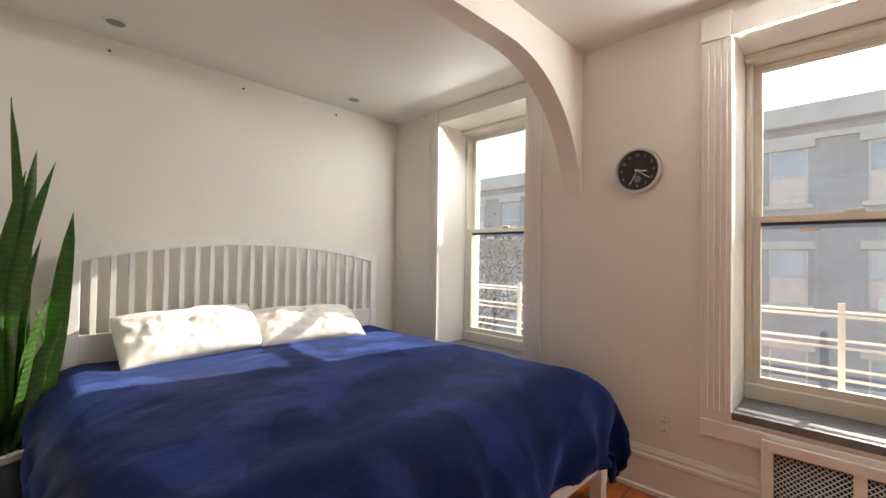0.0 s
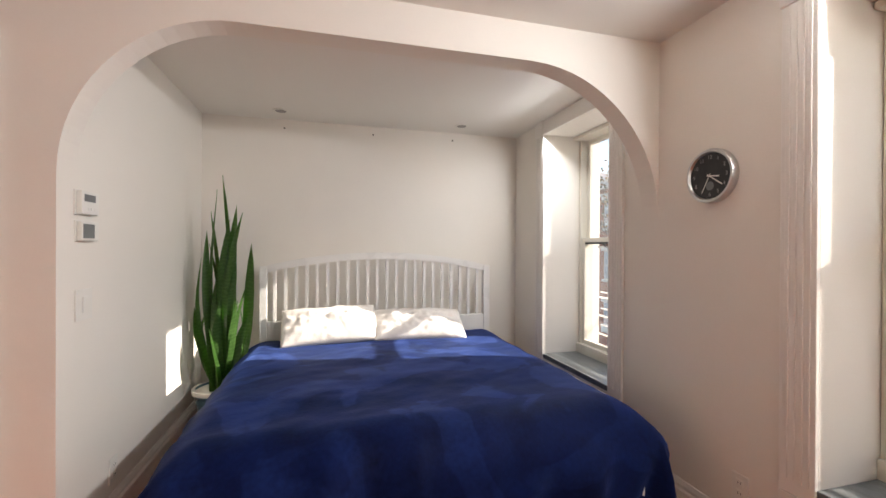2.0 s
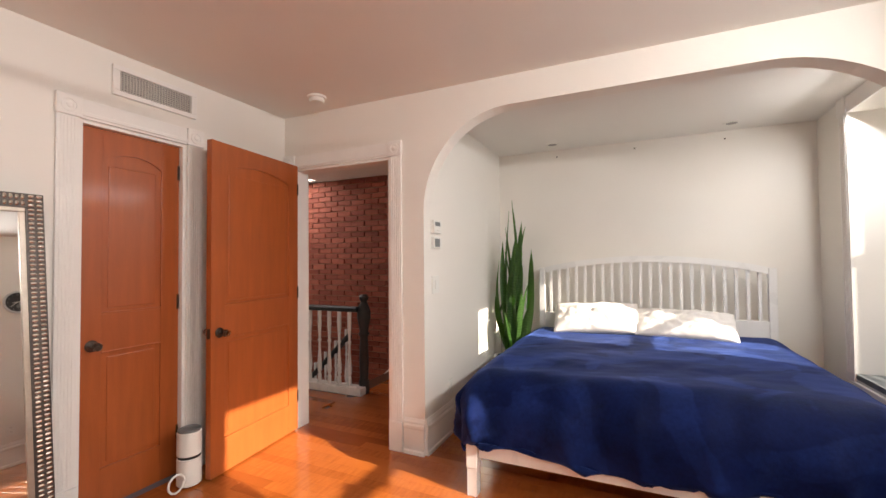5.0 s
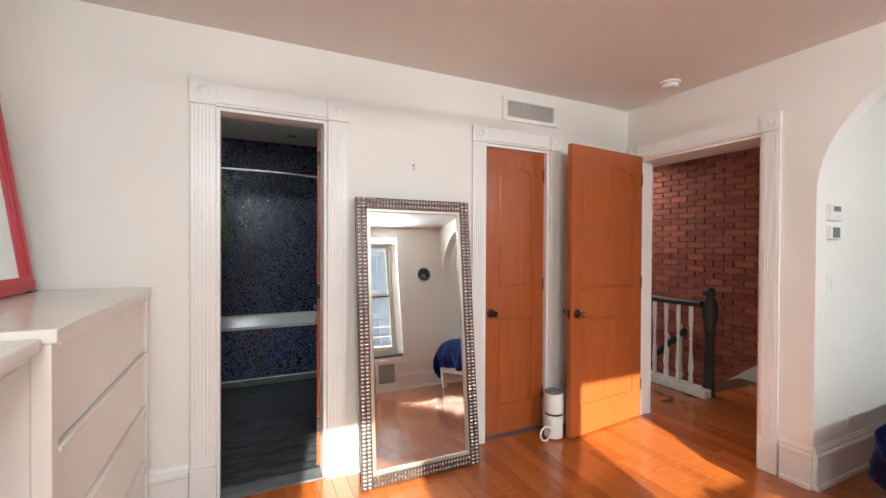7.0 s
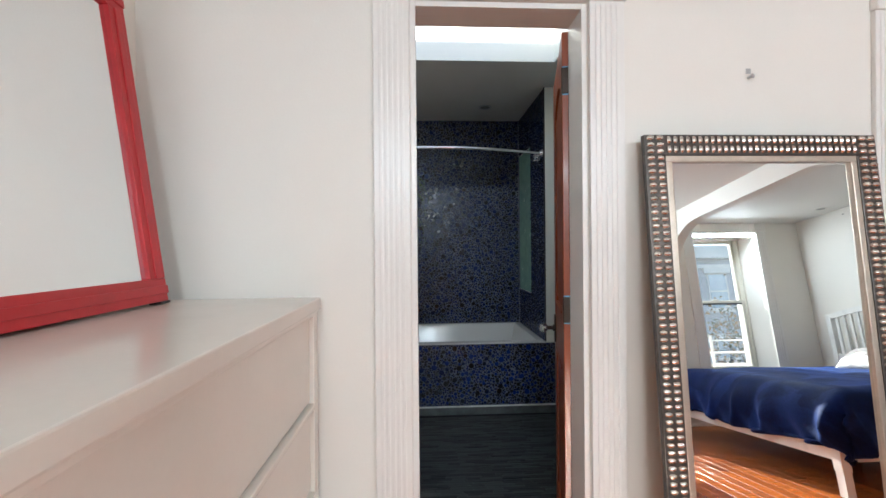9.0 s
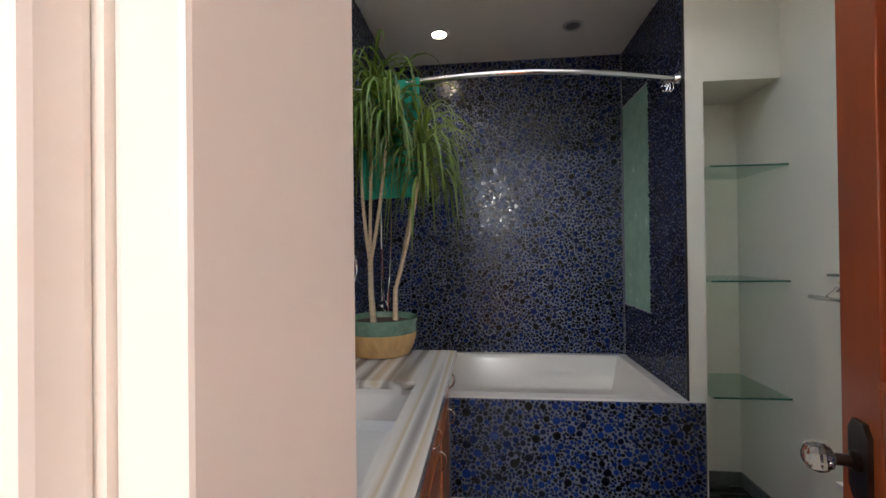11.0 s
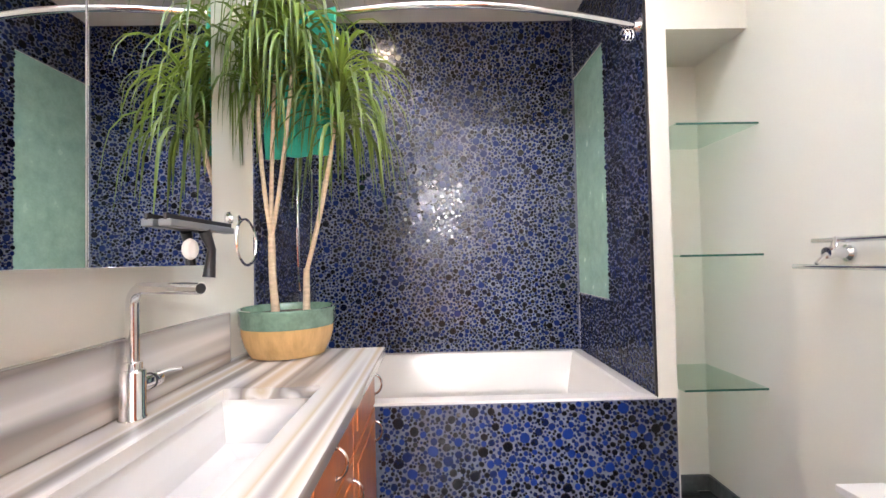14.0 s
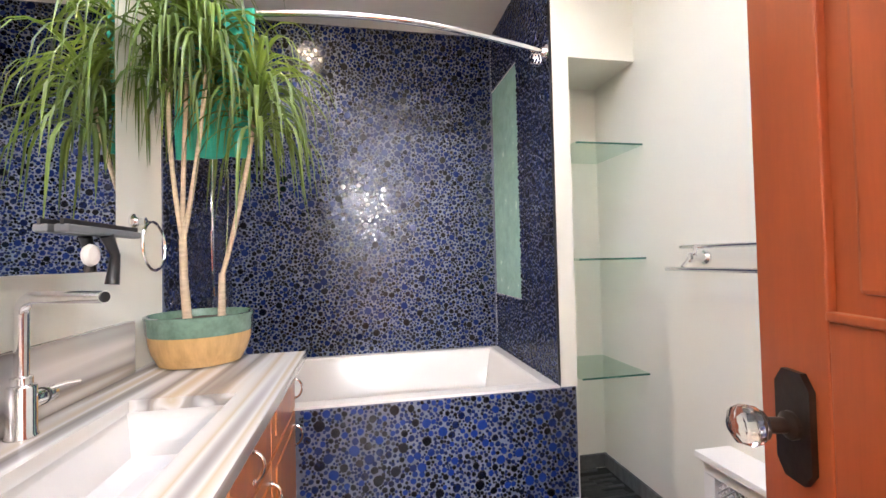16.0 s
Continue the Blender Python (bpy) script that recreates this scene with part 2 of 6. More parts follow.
brushed_nap(VELVET)
SHEET = material("pillow_cotton", (0.78, 0.74, 0.69), 0.85, vary=0.06, scale=14, bump=0.25, bump_scale=220)
MATT = material("mattress_ticking", (0.75, 0.73, 0.70), 0.9, vary=0.05, bump=0.2)
CHROME = material("chrome", (0.82, 0.82, 0.83), 0.08, metal=1.0, vary=0.03)
STEEL = material("brushed_steel", (0.62, 0.62, 0.62), 0.3, metal=1.0, vary=0.06, bump=0.05)
BLACK = material("black_iron", (0.02, 0.02, 0.02), 0.4, vary=0.3, scale=30, bump=0.1)
BRONZE = material("bronze", (0.045, 0.03, 0.022), 0.35, metal=0.7, vary=0.3, scale=30, bump=0.1)
GREY = material("grey_display", (0.16, 0.17, 0.17), 0.4, vary=0.1)
PLAST = material("white_plastic", (0.78, 0.76, 0.70), 0.4, vary=0.03)
SLATE = material("sill_slate", (0.12, 0.13, 0.13), 0.35, vary=0.45, scale=9, bump=0.2, bump_scale=60, stretch=(1, 4, 1))
FRAMEP = material("window_vinyl", (0.66, 0.62, 0.53), 0.4, vary=0.05, scale=4)
GLASS = glass("window_glass", haze=0.03)
MIRROR = material("mirror_silver", (0.86, 0.87, 0.87), 0.0, metal=1.0, vary=0.0)
BRICKM2 = material("red_brick_far", (0.30, 0.062, 0.030), 0.8, vary=0.22, scale=20, bump=0.7, bump_scale=90, per="island", second=(0.37, 0.098, 0.055))
SLATEF2 = material("slate_strip_far", (0.035, 0.038, 0.04), 0.35, vary=0.4, scale=12, bump=0.25, bump_scale=60, per="island", second=(0.065, 0.07, 0.07))
PEBBLE = material("glass_pebbles", (0.0015, 0.0025, 0.012), 0.2, vary=0.7, scale=3, per="island", second=(0.005, 0.017, 0.095), coat=0.08, spec=0.45)
PEBBLE1 = material("glass_pebble_large", (0.0015, 0.0025, 0.014), 0.2, vary=0.7, scale=3, per="object", second=(0.006, 0.028, 0.17), coat=0.08, spec=0.45)

# ---- the large structure ----
WX, SX, EX = -0.69, -1.10, 3.10            # west wall face (x), south wall face (y), east wall face (x)
NY = 2.79                                    # front wall face (y)
CZ, AZ, BZ = 2.45, 2.394, 2.52               # ceilings: room, alcove, bathroom
AX, AY = -2.454, 0.155                       # alcove back wall (x), alcove side wall (y)

# front wall with its three window openings
wall_north = solid("wall_north", holed(bmesh.new(), "y", NY, 3.30, (-2.60, 3.40), (-0.3, 2.75), [(a, b, SILL, HEAD) for a, b in WINDOWS]), WALL, "cream painted front wall with deep window openings", "wall")
wall_south = solid("wall_south", holed(bmesh.new(), "y", -1.22, SX, (-0.81, 3.40), (-0.1, 2.75), [(0.12, 0.675, -0.1, 2.04), (1.72, 2.28, -0.1, 2.05)]), WALL, "cream painted wall with closet and bathroom doorways", "wall")
bm = boxm((EX, -1.22, -0.1), (3.40, 0.05, 2.75))
solid("wall_east", bm, WALL, "cream painted side wall behind the dresser", "wall")
breast = solid("chimney_breast", boxm((2.84, 0.05, -0.1), (3.40, NY, 2.75)), WALL, "cream painted chimney breast", "wall")
# west wall with the hall doorway, and the arch over the alcove
solid("wall_west", holed(bmesh.new(), "x", -0.81, WX, (-1.10, AY), (-0.1, 2.75), [(-0.98, -0.11, -0.1, 2.03)]), WALL, "cream painted wall with the hall doorway", "wall")
curve = []
for k in range(17):
    a = math.pi - k * math.pi / 32
    curve.append((0.755 + 0.60 * math.cos(a), 1.63 + 0.636 * math.sin(a)))
for k in range(17):
    a = math.pi / 2 - k * math.pi / 32
    curve.append((2.05 + 0.74 * math.cos(a), 1.52 + 0.748 * math.sin(a)))
bm = bmesh.new()
for (y0, z0), (y1, z1) in zip(curve, curve[1:]):
    if y1 - y0 > 1e-5:
        prism(bm, [(y0, z0), (y1, z1), (y1, 2.75), (y0, 2.75)], "x", -0.81, WX)
bmesh.ops.remove_doubles(bm, verts=bm.verts, dist=1e-5)
solid("alcove_arch", bm, WALL, "plaster arch between the room and the bed alcove", "arch")
solid("wall_alcove_side", boxm((-2.60, 0.035, -0.1), (-0.81, AY, 2.75)), WALL, "white painted alcove side wall", "wall")
solid("wall_alcove_back", boxm((-2.60, AY, -0.1), (AX, NY, 2.75)), WALL, "white painted wall behind the headboard", "wall")
solid("ceiling", boxm((WX, SX, CZ), (3.10, NY, 2.60)), CEIL, "white painted ceiling", "ceiling")
solid("ceiling_alcove", boxm((AX, AY, AZ), (-0.81, NY, 2.60)), CEIL, "white painted alcove ceiling", "ceiling")

# floor: bare deck, boards are laid at the end of the file
DECK = material("floor_deck", (0.10, 0.03, 0.01), 0.5)
solid("floor", boxm((-2.60, -1.22, -0.12), (3.40, 3.0, -0.012)), DECK, "reddish-orange varnished strip wood floor", "floor")

# hall beyond the doorway
solid("wall_hall_brick", boxm((-2.62, -3.6, -2.6), (-2.516, 0.035, 2.75)), MORTAR, "exposed red brick stair hall wall", "wall")
solid("wall_hall_end", boxm((-2.6, -3.7, -2.6), (-0.69, -3.6, 2.75)), WALL, "painted end wall of the stair hall", "wall")
solid("wall_hall_side", boxm((-0.81, -3.6, -0.1), (-0.69, -1.10, 2.75)), WALL, "painted side wall of the stair hall", "wall")
# Hole for the assumed skylight, kept out of view, lets the added lamp through
solid("ceiling_hall", holed(bmesh.new(), "z", 2.345, 2.60, (-2.6, -0.81), (-3.6, 0.035), [(-2.4, -1.65, -3.4, -2.3)]), CEIL, "white painted hall ceiling with an assumed, unseen skylight hole", "ceiling")
solid("floor_hall", boxm((-1.55, -3.6, -0.12), (-0.69, -1.22, -0.012)), DECK, "reddish wood hall floor", "floor")
solid("floor_stairwell", boxm((-2.6, -3.6, -2.6), (-1.2, -1.2, -2.5)), DECK, "dark wood floor below the stairwell", "floor")

# bathroom shell
BW, BE = 0.885, 2.85                         # right wall face and vanity wall face (x)
TILEB, TILES, TUBY = -3.855, 1.295, -2.985   # tiled back wall (y), tiled side wall (x), tub front (y)
BWALL = material("bathroom_paint", (0.78, 0.77, 0.68), 0.5, vary=0.03, scale=1.6, bump=0.06, bump_scale=140)
solid("wall_bath_east", boxm((BE, -4.05, -0.1), (BE + 0.14, -1.22, 3.2)), BWALL, "cream painted wall behind the vanity", "wall")
solid("wall_bath_west", boxm((BW - 0.1, -4.05, -0.1), (BW, -1.22, 3.2)), BWALL, "pale cream painted bathroom wall", "wall")
GROUT = material("tile_grout", (0.105, 0.122, 0.165), 0.5, vary=0.3, scale=30, bump=0.2)
solid("wall_bath_back", boxm((1.215, TILEB - 0.16, -0.1), (BE, TILEB - 0.006, 3.2)), GROUT, "back wall of dark blue glass pebble tile", "wall")
# pillar between tub and shelf recess, with a tall niche towards the tub
bm = holed(bmesh.new(), "x", 1.21, TILES - 0.006, (TILEB - 0.006, -3.0), (-0.1, BZ), [(TILEB - 0.006, -3.42, 0.88, 2.16)])
solid("wall_tub_side", bm, BWALL, "white partition between bathtub and shelves", "wall")
solid("wall_recess_back", boxm((BW, -3.47, -0.1), (1.21, -3.33, BZ)), BWALL, "cream painted back of the shelf recess", "wall")
solid("wall_recess_head", boxm((BW, -3.33, 1.985), (1.21, -3.0, BZ)), BWALL, "cream painted lintel over the shelf recess", "wall")
bm = holed(bmesh.new(), "z", BZ, BZ + 0.06, (BW, BE), (-3.9, -1.22), [(1.35, 2.79, -2.56, -1.35)])
solid("ceiling_bath", bm, CEIL, "white bathroom ceiling with a skylight opening", "ceiling")
bm = bmesh.new()
for lo, hi in (((1.31, -2.60, BZ + 0.06), (1.35, -1.31, 3.2)), ((2.79, -2.60, BZ + 0.06), (2.83, -1.31, 3.2)), ((1.35, -2.60, BZ + 0.06), (2.79, -2.56, 3.2)), ((1.35, -1.35, BZ + 0.06), (2.79, -1.31, 3.2))):
    box(bm, lo, hi)
solid("skylight_well", bm, CEIL, "white painted skylight shaft", "skylight")
pane = solid("skylight_pane", boxm((1.33, -2.58, 3.18), (2.81, -1.33, 3.19)), GLASS, "clear skylight glass pane", "skylight")
pane.visible_shadow = False
SLATEF = material("slate_strip", (0.035, 0.038, 0.04), 0.35, vary=0.4, scale=12, bump=0.25, bump_scale=60, per="object", second=(0.065, 0.07, 0.07))
GROUTF = material("floor_grout", (0.03, 0.03, 0.03), 0.8)
solid("floor_bath", boxm((BW, -4.0, -0.12), (BE, -1.22, -0.008)), GROUTF, "dark grey stone strip mosaic floor", "floor")
solid("door_threshold", boxm((1.72, -1.22, -0.02), (2.28, SX, 0.006), 0.003), SLATE, "dark stone threshold", "threshold")


def casing(name, axis, face, out, u0, u1, top, width, bottom=0.0, label="white painted fluted door casing"):
    """Fluted door surround with corner blocks and plinths. face: wall plane; out: +1 or -1 along the axis' normal."""
    root = solid(name, bmesh.new(), TRIM, label, "door casing")

    def slab(a0, a1, z0, z1, d0, d1, bev=0.003):
        p, q = face + out * d0, face + out * d1
        if axis == "y":
            return boxm((a0, min(p, q), z0), (a1, max(p, q), z1), bev)
        return boxm((min(p, q), a0, z0), (max(p, q), a1, z1), bev)
    for a0, a1 in ((u0 - width, u0), (u1, u1 + width)):
        bm = slab(a0 + 0.002, a1 - 0.002, bottom + 0.2, top, 0.0, 0.016)
        n = 5
        for k in range(n):
            c = a0 + width * (0.14 + 0.72 * (k + 0.5) / n)
            w = width * 0.72 / n * 0.32
            b2 = slab(c - w, c + w, bottom + 0.21, top - 0.01, 0.014, 0.0185, 0.002)
            me = bpy.data.meshes.new("t")
            b2.to_mesh(me)
            b2.free()
            bm.from_mesh(me)
            bpy.data.meshes.remove(me)
        part("casing_board", bm, TRIM, root)
        part("casing_plinth", slab(a0 - 0.004, a1 + 0.002, bottom, bottom + 0.2, 0.0, 0.026, 0.005), TRIM, root)
        part("corner_block", slab(a0 - 0.005, a1 + 0.003, top, top + width + 0.006, 0.0, 0.026, 0.006), TRIM, root)
        bm = bmesh.new()
        c = (a0 + a1) / 2
        turn = Matrix.Rotation(radians(-90 * out), 4, "X") if axis == "y" else Matrix.Rotation(radians(90 * out), 4, "Y")
        place = (c, face + out * 0.026, top + width / 2) if axis == "y" else (face + out * 0.026, c, top + width / 2)
        lathe(bm, [(width * 0.36, 0.0), (width * 0.36, 0.004), (width * 0.28, 0.005), (width * 0.26, 0.001), (width * 0.16, 0.001), (width * 0.12, 0.005), (0.002, 0.006)], place, 24, turn)
        part("rosette", bm, TRIM, root, smooth=True)
    part("casing_head", slab(u0 + 0.003, u1 - 0.003, top, top + width, 0.0, 0.016), TRIM, root)
    part("head_bead", slab(u0 + 0.003, u1 - 0.003, top + 0.012, top + 0.032, 0.016, 0.024, 0.003), TRIM, root)
    return root


casing("trim_bath_door", "y", SX, 1, 1.72, 2.28, 2.05, 0.115)
casing("trim_closet_door", "y", SX, 1, 0.12, 0.675, 2.04, 0.10)
casing("trim_hall_door", "x", WX, 1, -0.98, -0.11, 2.03, 0.10)


def jamb(name, axis, a, b, u0, u1, top):
    """Lining of a doorway."""
    root = solid(name, bmesh.new(), TRIM, "white painted door lining", "door frame")
    for lo, hi in (((u0, a, 0), (u0 + 0.018, b, top)), ((u1 - 0.018, a, 0), (u1, b, top)), ((u0 + 0.018, a, top - 0.018), (u1 - 0.018, b, top))):
        if axis == "x":
            lo, hi = (lo[1], lo[0], lo[2]), (hi[1], hi[0], hi[2])
        part("jamb", boxm(lo, hi, 0.002), TRIM, root)


jamb("frame_bath_door", "y", -1.222, SX - 0.002, 1.72, 2.28, 2.05)
jamb("frame_closet_door", "y", -1.222, SX - 0.002, 0.12, 0.675, 2.04)
jamb("frame_hall_door", "x", -0.812, WX - 0.002, -0.98, -0.11, 2.03)


def baseboard(name, axis, face, out, u0, u1, height=0.235):
    """Tall moulded skirting: a flat board, a stepped cap and a shoe."""
    bm = bmesh.new()
    prof = [(0, 0), (0.026, 0), (0.026, 0.022), (0.018, 0.03), (0.018, height - 0.07), (0.022, height - 0.06), (0.022, height - 0.045), (0.014, height - 0.035), (0.014, height - 0.022), (0.008, height - 0.008), (0.006, height), (0, height)]
    if axis == "y":
        prism(bm, [(face + out * d, z) for d, z in prof], "x", u0, u1)
    else:
        prism(bm, [(face + out * d, z) for d, z in prof], "y", u0, u1)
    return solid(name, bm, TRIM, "tall white painted moulded baseboard", "baseboard")


baseboard("baseboard_north", "y", NY, -1, -2.43, 0.18)
baseboard("baseboard_north_east", "y", NY, -1, 0.80, 2.84)
baseboard("baseboard_alcove", "y", AY, 1, -2.43, WX)
baseboard("baseboard_alcove_back", "x", AX, 1, AY + 0.03, 2.76)
baseboard("baseboard_corner", "x", WX, 1, 0.0, AY)
baseboard("baseboard_south", "y", SX, 1, 0.79, 1.60)
baseboard("baseboard_south_east", "y", SX, 1, 2.40, 3.10)
bm = boxm((BW, -3.33, 0), (1.21, -3.318, 0.07), 0.002)
solid("baseboard_recess", bm, SLATE, "dark stone skirting in the recess", "baseboard")
solid("baseboard_bath_west", boxm((BW, -3.318, 0), (BW + 0.012, -1.3, 0.07), 0.002), SLATE, "dark stone skirting", "baseboard")


def window(i, xa, xb):
    """A double-hung window in its deep reveal, with casing, stone stool and roller-blind box."""
    w = solid("window_%d" % i, bmesh.new(), TRIM, "cream double-hung sash window in a deep white reveal", "window")
    # flat moulded casing round the opening, towards the room
    for a0, a1 in ((xa - 0.125, xa), (xb, xb + 0.125)):
        bm = boxm((a0, NY - 0.018, SILL - 0.05), (a1, NY, HEAD), 0.003)
        for c in (0.2, 0.4, 0.6, 0.8):
            x = a0 + 0.125 * c
            box(bm, (x - 0.007, NY - 0.0215, SILL), (x + 0.007, NY - 0.016, HEAD - 0.01), 0.002)
        part("casing_board", bm, TRIM, w)
    part("casing_head", boxm((xa - 0.002, NY - 0.018, HEAD), (xb + 0.002, NY, HEAD + 0.11), 0.003), TRIM, w)
    for a0, a1 in ((xa - 0.13, xa - 0.002), (xb + 0.002, xb + 0.13)):
        part("corner_block", boxm((a0, NY - 0.026, HEAD), (a1, NY, HEAD + 0.125), 0.005), TRIM, w)
    # stone stool
    part("window_sill", boxm((xa + 0.002, NY - 0.012, SILL - 0.03), (xb - 0.002, 3.10, SILL + 0.006), 0.004), SLATE, w, "dark grey stone window stool")
    part("apron", boxm((xa - 0.125, NY - 0.02, SILL - 0.13), (xb + 0.125, NY, SILL - 0.052), 0.003), TRIM, w)
    # outer frame
    y0, y1 = 3.10, 3.22
    part("frame_bottom", boxm((xa + 0.002, y0 - 0.02, SILL + 0.004), (xb - 0.002, y1, SILL + 0.08), 0.006), FRAMEP, w)
    part("frame_top", boxm((xa + 0.002, y0 - 0.06, HEAD - 0.032), (xb - 0.002, y1, HEAD - 0.002), 0.01), FRAMEP, w, "cream roller blind box")
    for a0, a1 in ((xa + 0.002, xa + 0.030), (xb - 0.030, xb - 0.002)):
        part("frame_side", boxm((a0, y0, SILL + 0.08), (a1, y1, HEAD - 0.032), 0.004), FRAMEP, w)
    # two sashes
    mid = 1.43
    for name, z0, z1, yy in (("lower_sash", SILL + 0.08, mid + 0.02, 3.115), ("upper_sash", mid - 0.02, HEAD - 0.032, 3.160)):
        f = 0.034
        a0, a1 = xa + 0.030, xb - 0.030
        bm = bmesh.new()
        for lo, hi in (((a0, yy, z0), (a0 + f, yy + 0.035, z1)), ((a1 - f, yy, z0), (a1, yy + 0.035, z1)), ((a0 + f, yy, z0), (a1 - f, yy + 0.035, z0 + f)), ((a0 + f, yy, z1 - f), (a1 - f, yy + 0.035, z1))):
            box(bm, lo, hi, 0.003)
        s = part(name, bm, FRAMEP, w)
        p = part("pane", boxm((a0 + f, yy + 0.014, z0 + f), (a1 - f, yy + 0.018, z1 - f)), GLASS, s, "clear window glass")
        p.visible_shadow = False
        if name == "lower_sash":
            part("sash_gasket", boxm((a0 + f, yy + 0.006, z1 - f - 0.016), (a1 - f, yy + 0.022, z1 - f - 0.001)), BLACK, s, "black sash gasket")
            xm = (a0 + a1) / 2
            part("sash_lock", boxm((xm - 0.035, yy - 0.004, z1), (xm + 0.035, yy + 0.02, z1 + 0.018), 0.005), FRAMEP, s)
            part("sticker", boxm((xm - 0.19, yy + 0.0115, z1 - f - 0.05), (xm - 0.12, yy + 0.0135, z1 - f - 0.03)), PLAST, s, "small white glass sticker")
    # painted steel guard outside
    g = thing("window_guard", ((xa + xb) / 2, 3.40, 0.40), "white painted steel guard rail outside the window", "railing", "window guards")
    for z in (0.62, 0.78, 0.94):
        for dy in (0.0, 0.28):
            part("rail", tube(bmesh.new(), [(xa - 0.5, 3.40 + dy, z), (xb + 0.5, 3.40 + dy, z)], 0.008, 8), WHITEP, g)
    for x in (xa + 0.36, xa - 0.3, xb + 0.3):
        part("post", boxm((x - 0.014, 3.39, 0.40), (x + 0.014, 3.415, 1.01), 0.003), WHITEP, g)
    part("ledge", boxm((xa - 0.6, 3.30, 0.36), (xb + 0.6, 3.72, 0.42), 0.01), MORTAR, g)


for i, (xa, xb) in enumerate(WINDOWS):
    window(i + 1, xa, xb)

# ---- bed alcove ----
def bed():
    b = thing("bed", (-1.35, 1.52, 0), "white wooden double bed with an arched slatted headboard", "bed")
    y0, y1, xh = 0.595, 2.465, -2.315
    # headboard: two posts, arched top rail, slats, low rail
    for y in (y0, y1 - 0.055):
        part("headboard_post", boxm((xh - 0.02, y, 0), (xh + 0.035, y + 0.055, 1.215), 0.005), WHITEP, b)
    bm = bmesh.new()
    n = 24
    top = []
    for k in range(n + 1):
        u = k / n
        y = y0 + u * (y1 - y0)
        z = 1.205 + 0.118 * (1 - (2 * u - 1) ** 2) ** 0.9
        top.append((y, z))
    for (ya, za), (yb, zb) in zip(top, top[1:]):
        prism(bm, [(ya, za - 0.055), (yb, zb - 0.055), (yb, zb), (ya, za)], "x", xh - 0.014, xh + 0.030)
    bmesh.ops.remove_doubles(bm, verts=bm.verts, dist=1e-5)
    part("headboard_top_rail", bm, WHITEP, b)
    part("headboard_low_rail", boxm((xh - 0.012, y0 + 0.055, 0.30), (xh + 0.028, y1 - 0.055, 0.79), 0.004), WHITEP, b)
    for k in range(22):
        u = (k + 1) / 23
        y = y0 + 0.03 + u * (y1 - y0 - 0.06)
        z = 1.205 + 0.118 * (1 - (2 * u - 1) ** 2) ** 0.9 - 0.04
        part("slat", boxm((xh - 0.004, y - 0.0125, 0.785), (xh + 0.018, y + 0.0125, z), 0.002), WHITEP, b)
    # side rails, arched foot rail, legs
    for y in (y0 + 0.02, y1 - 0.045):
        part("side_rail", boxm((xh + 0.03, y, 0.20), (-0.42, y + 0.025, 0.36), 0.004), WHITEP, b)
    bm = bmesh.new()
    for k in range(16):
        u0, u1 = k / 16, (k + 1) / 16
        ya, yb = y0 + 0.05 + u0 * (y1 - y0 - 0.1), y0 + 0.05 + u1 * (y1 - y0 - 0.1)
        za, zb = 0.345 + 0.02 * math.sin(u0 * math.pi), 0.345 + 0.02 * math.sin(u1 * math.pi)
        prism(bm, [(ya, 0.21), (yb, 0.21), (yb, zb), (ya, za)], "x", -0.415, -0.385)
    bmesh.ops.remove_doubles(bm, verts=bm.verts, dist=1e-5)
    part("foot_rail", bm, WHITEP, b)
    for y in (y0 - 0.02, y1 - 0.095):
        bm = boxm((-0.43, y, 0.15), (-0.365, y + 0.065, 0.345), 0.006)
        prism(bm, [(-0.425, y + 0.005), (-0.37, y + 0.005), (-0.37, y + 0.06), (-0.425, y + 0.06)], "z", 0.0, 0.152)
        part("leg", bm, WHITEP, b)
    part("centre_leg", boxm((-1.4, 1.5, 0), (-1.34, 1.56, 0.22), 0.004), BLACK, b)
    m = thing("mattress", (-1.35, 1.52, 0.24), "thick white mattress on the bed", "mattress")
    part("mattress_body", boxm((-2.27, y0 + 0.05, 0.24), (-0.44, y1 - 0.05, 0.615), 0.06), MATT, m)
    return b


bed()


def smooth_edge(q, half, r):
    """Across a draped cloth: distance from the middle and drop, for a length q along the cloth."""
    s = 1 if q >= 0 else -1
    q = abs(q)
    flat = half - r
    if q <= flat:
        return s * q, 0.0
    a = (q - flat) / r
    if a <= math.pi / 2:
        return s * (flat + r * math.sin(a)), r * (1 - math.cos(a))
    return s * half, r + (q - flat - r * math.pi / 2)


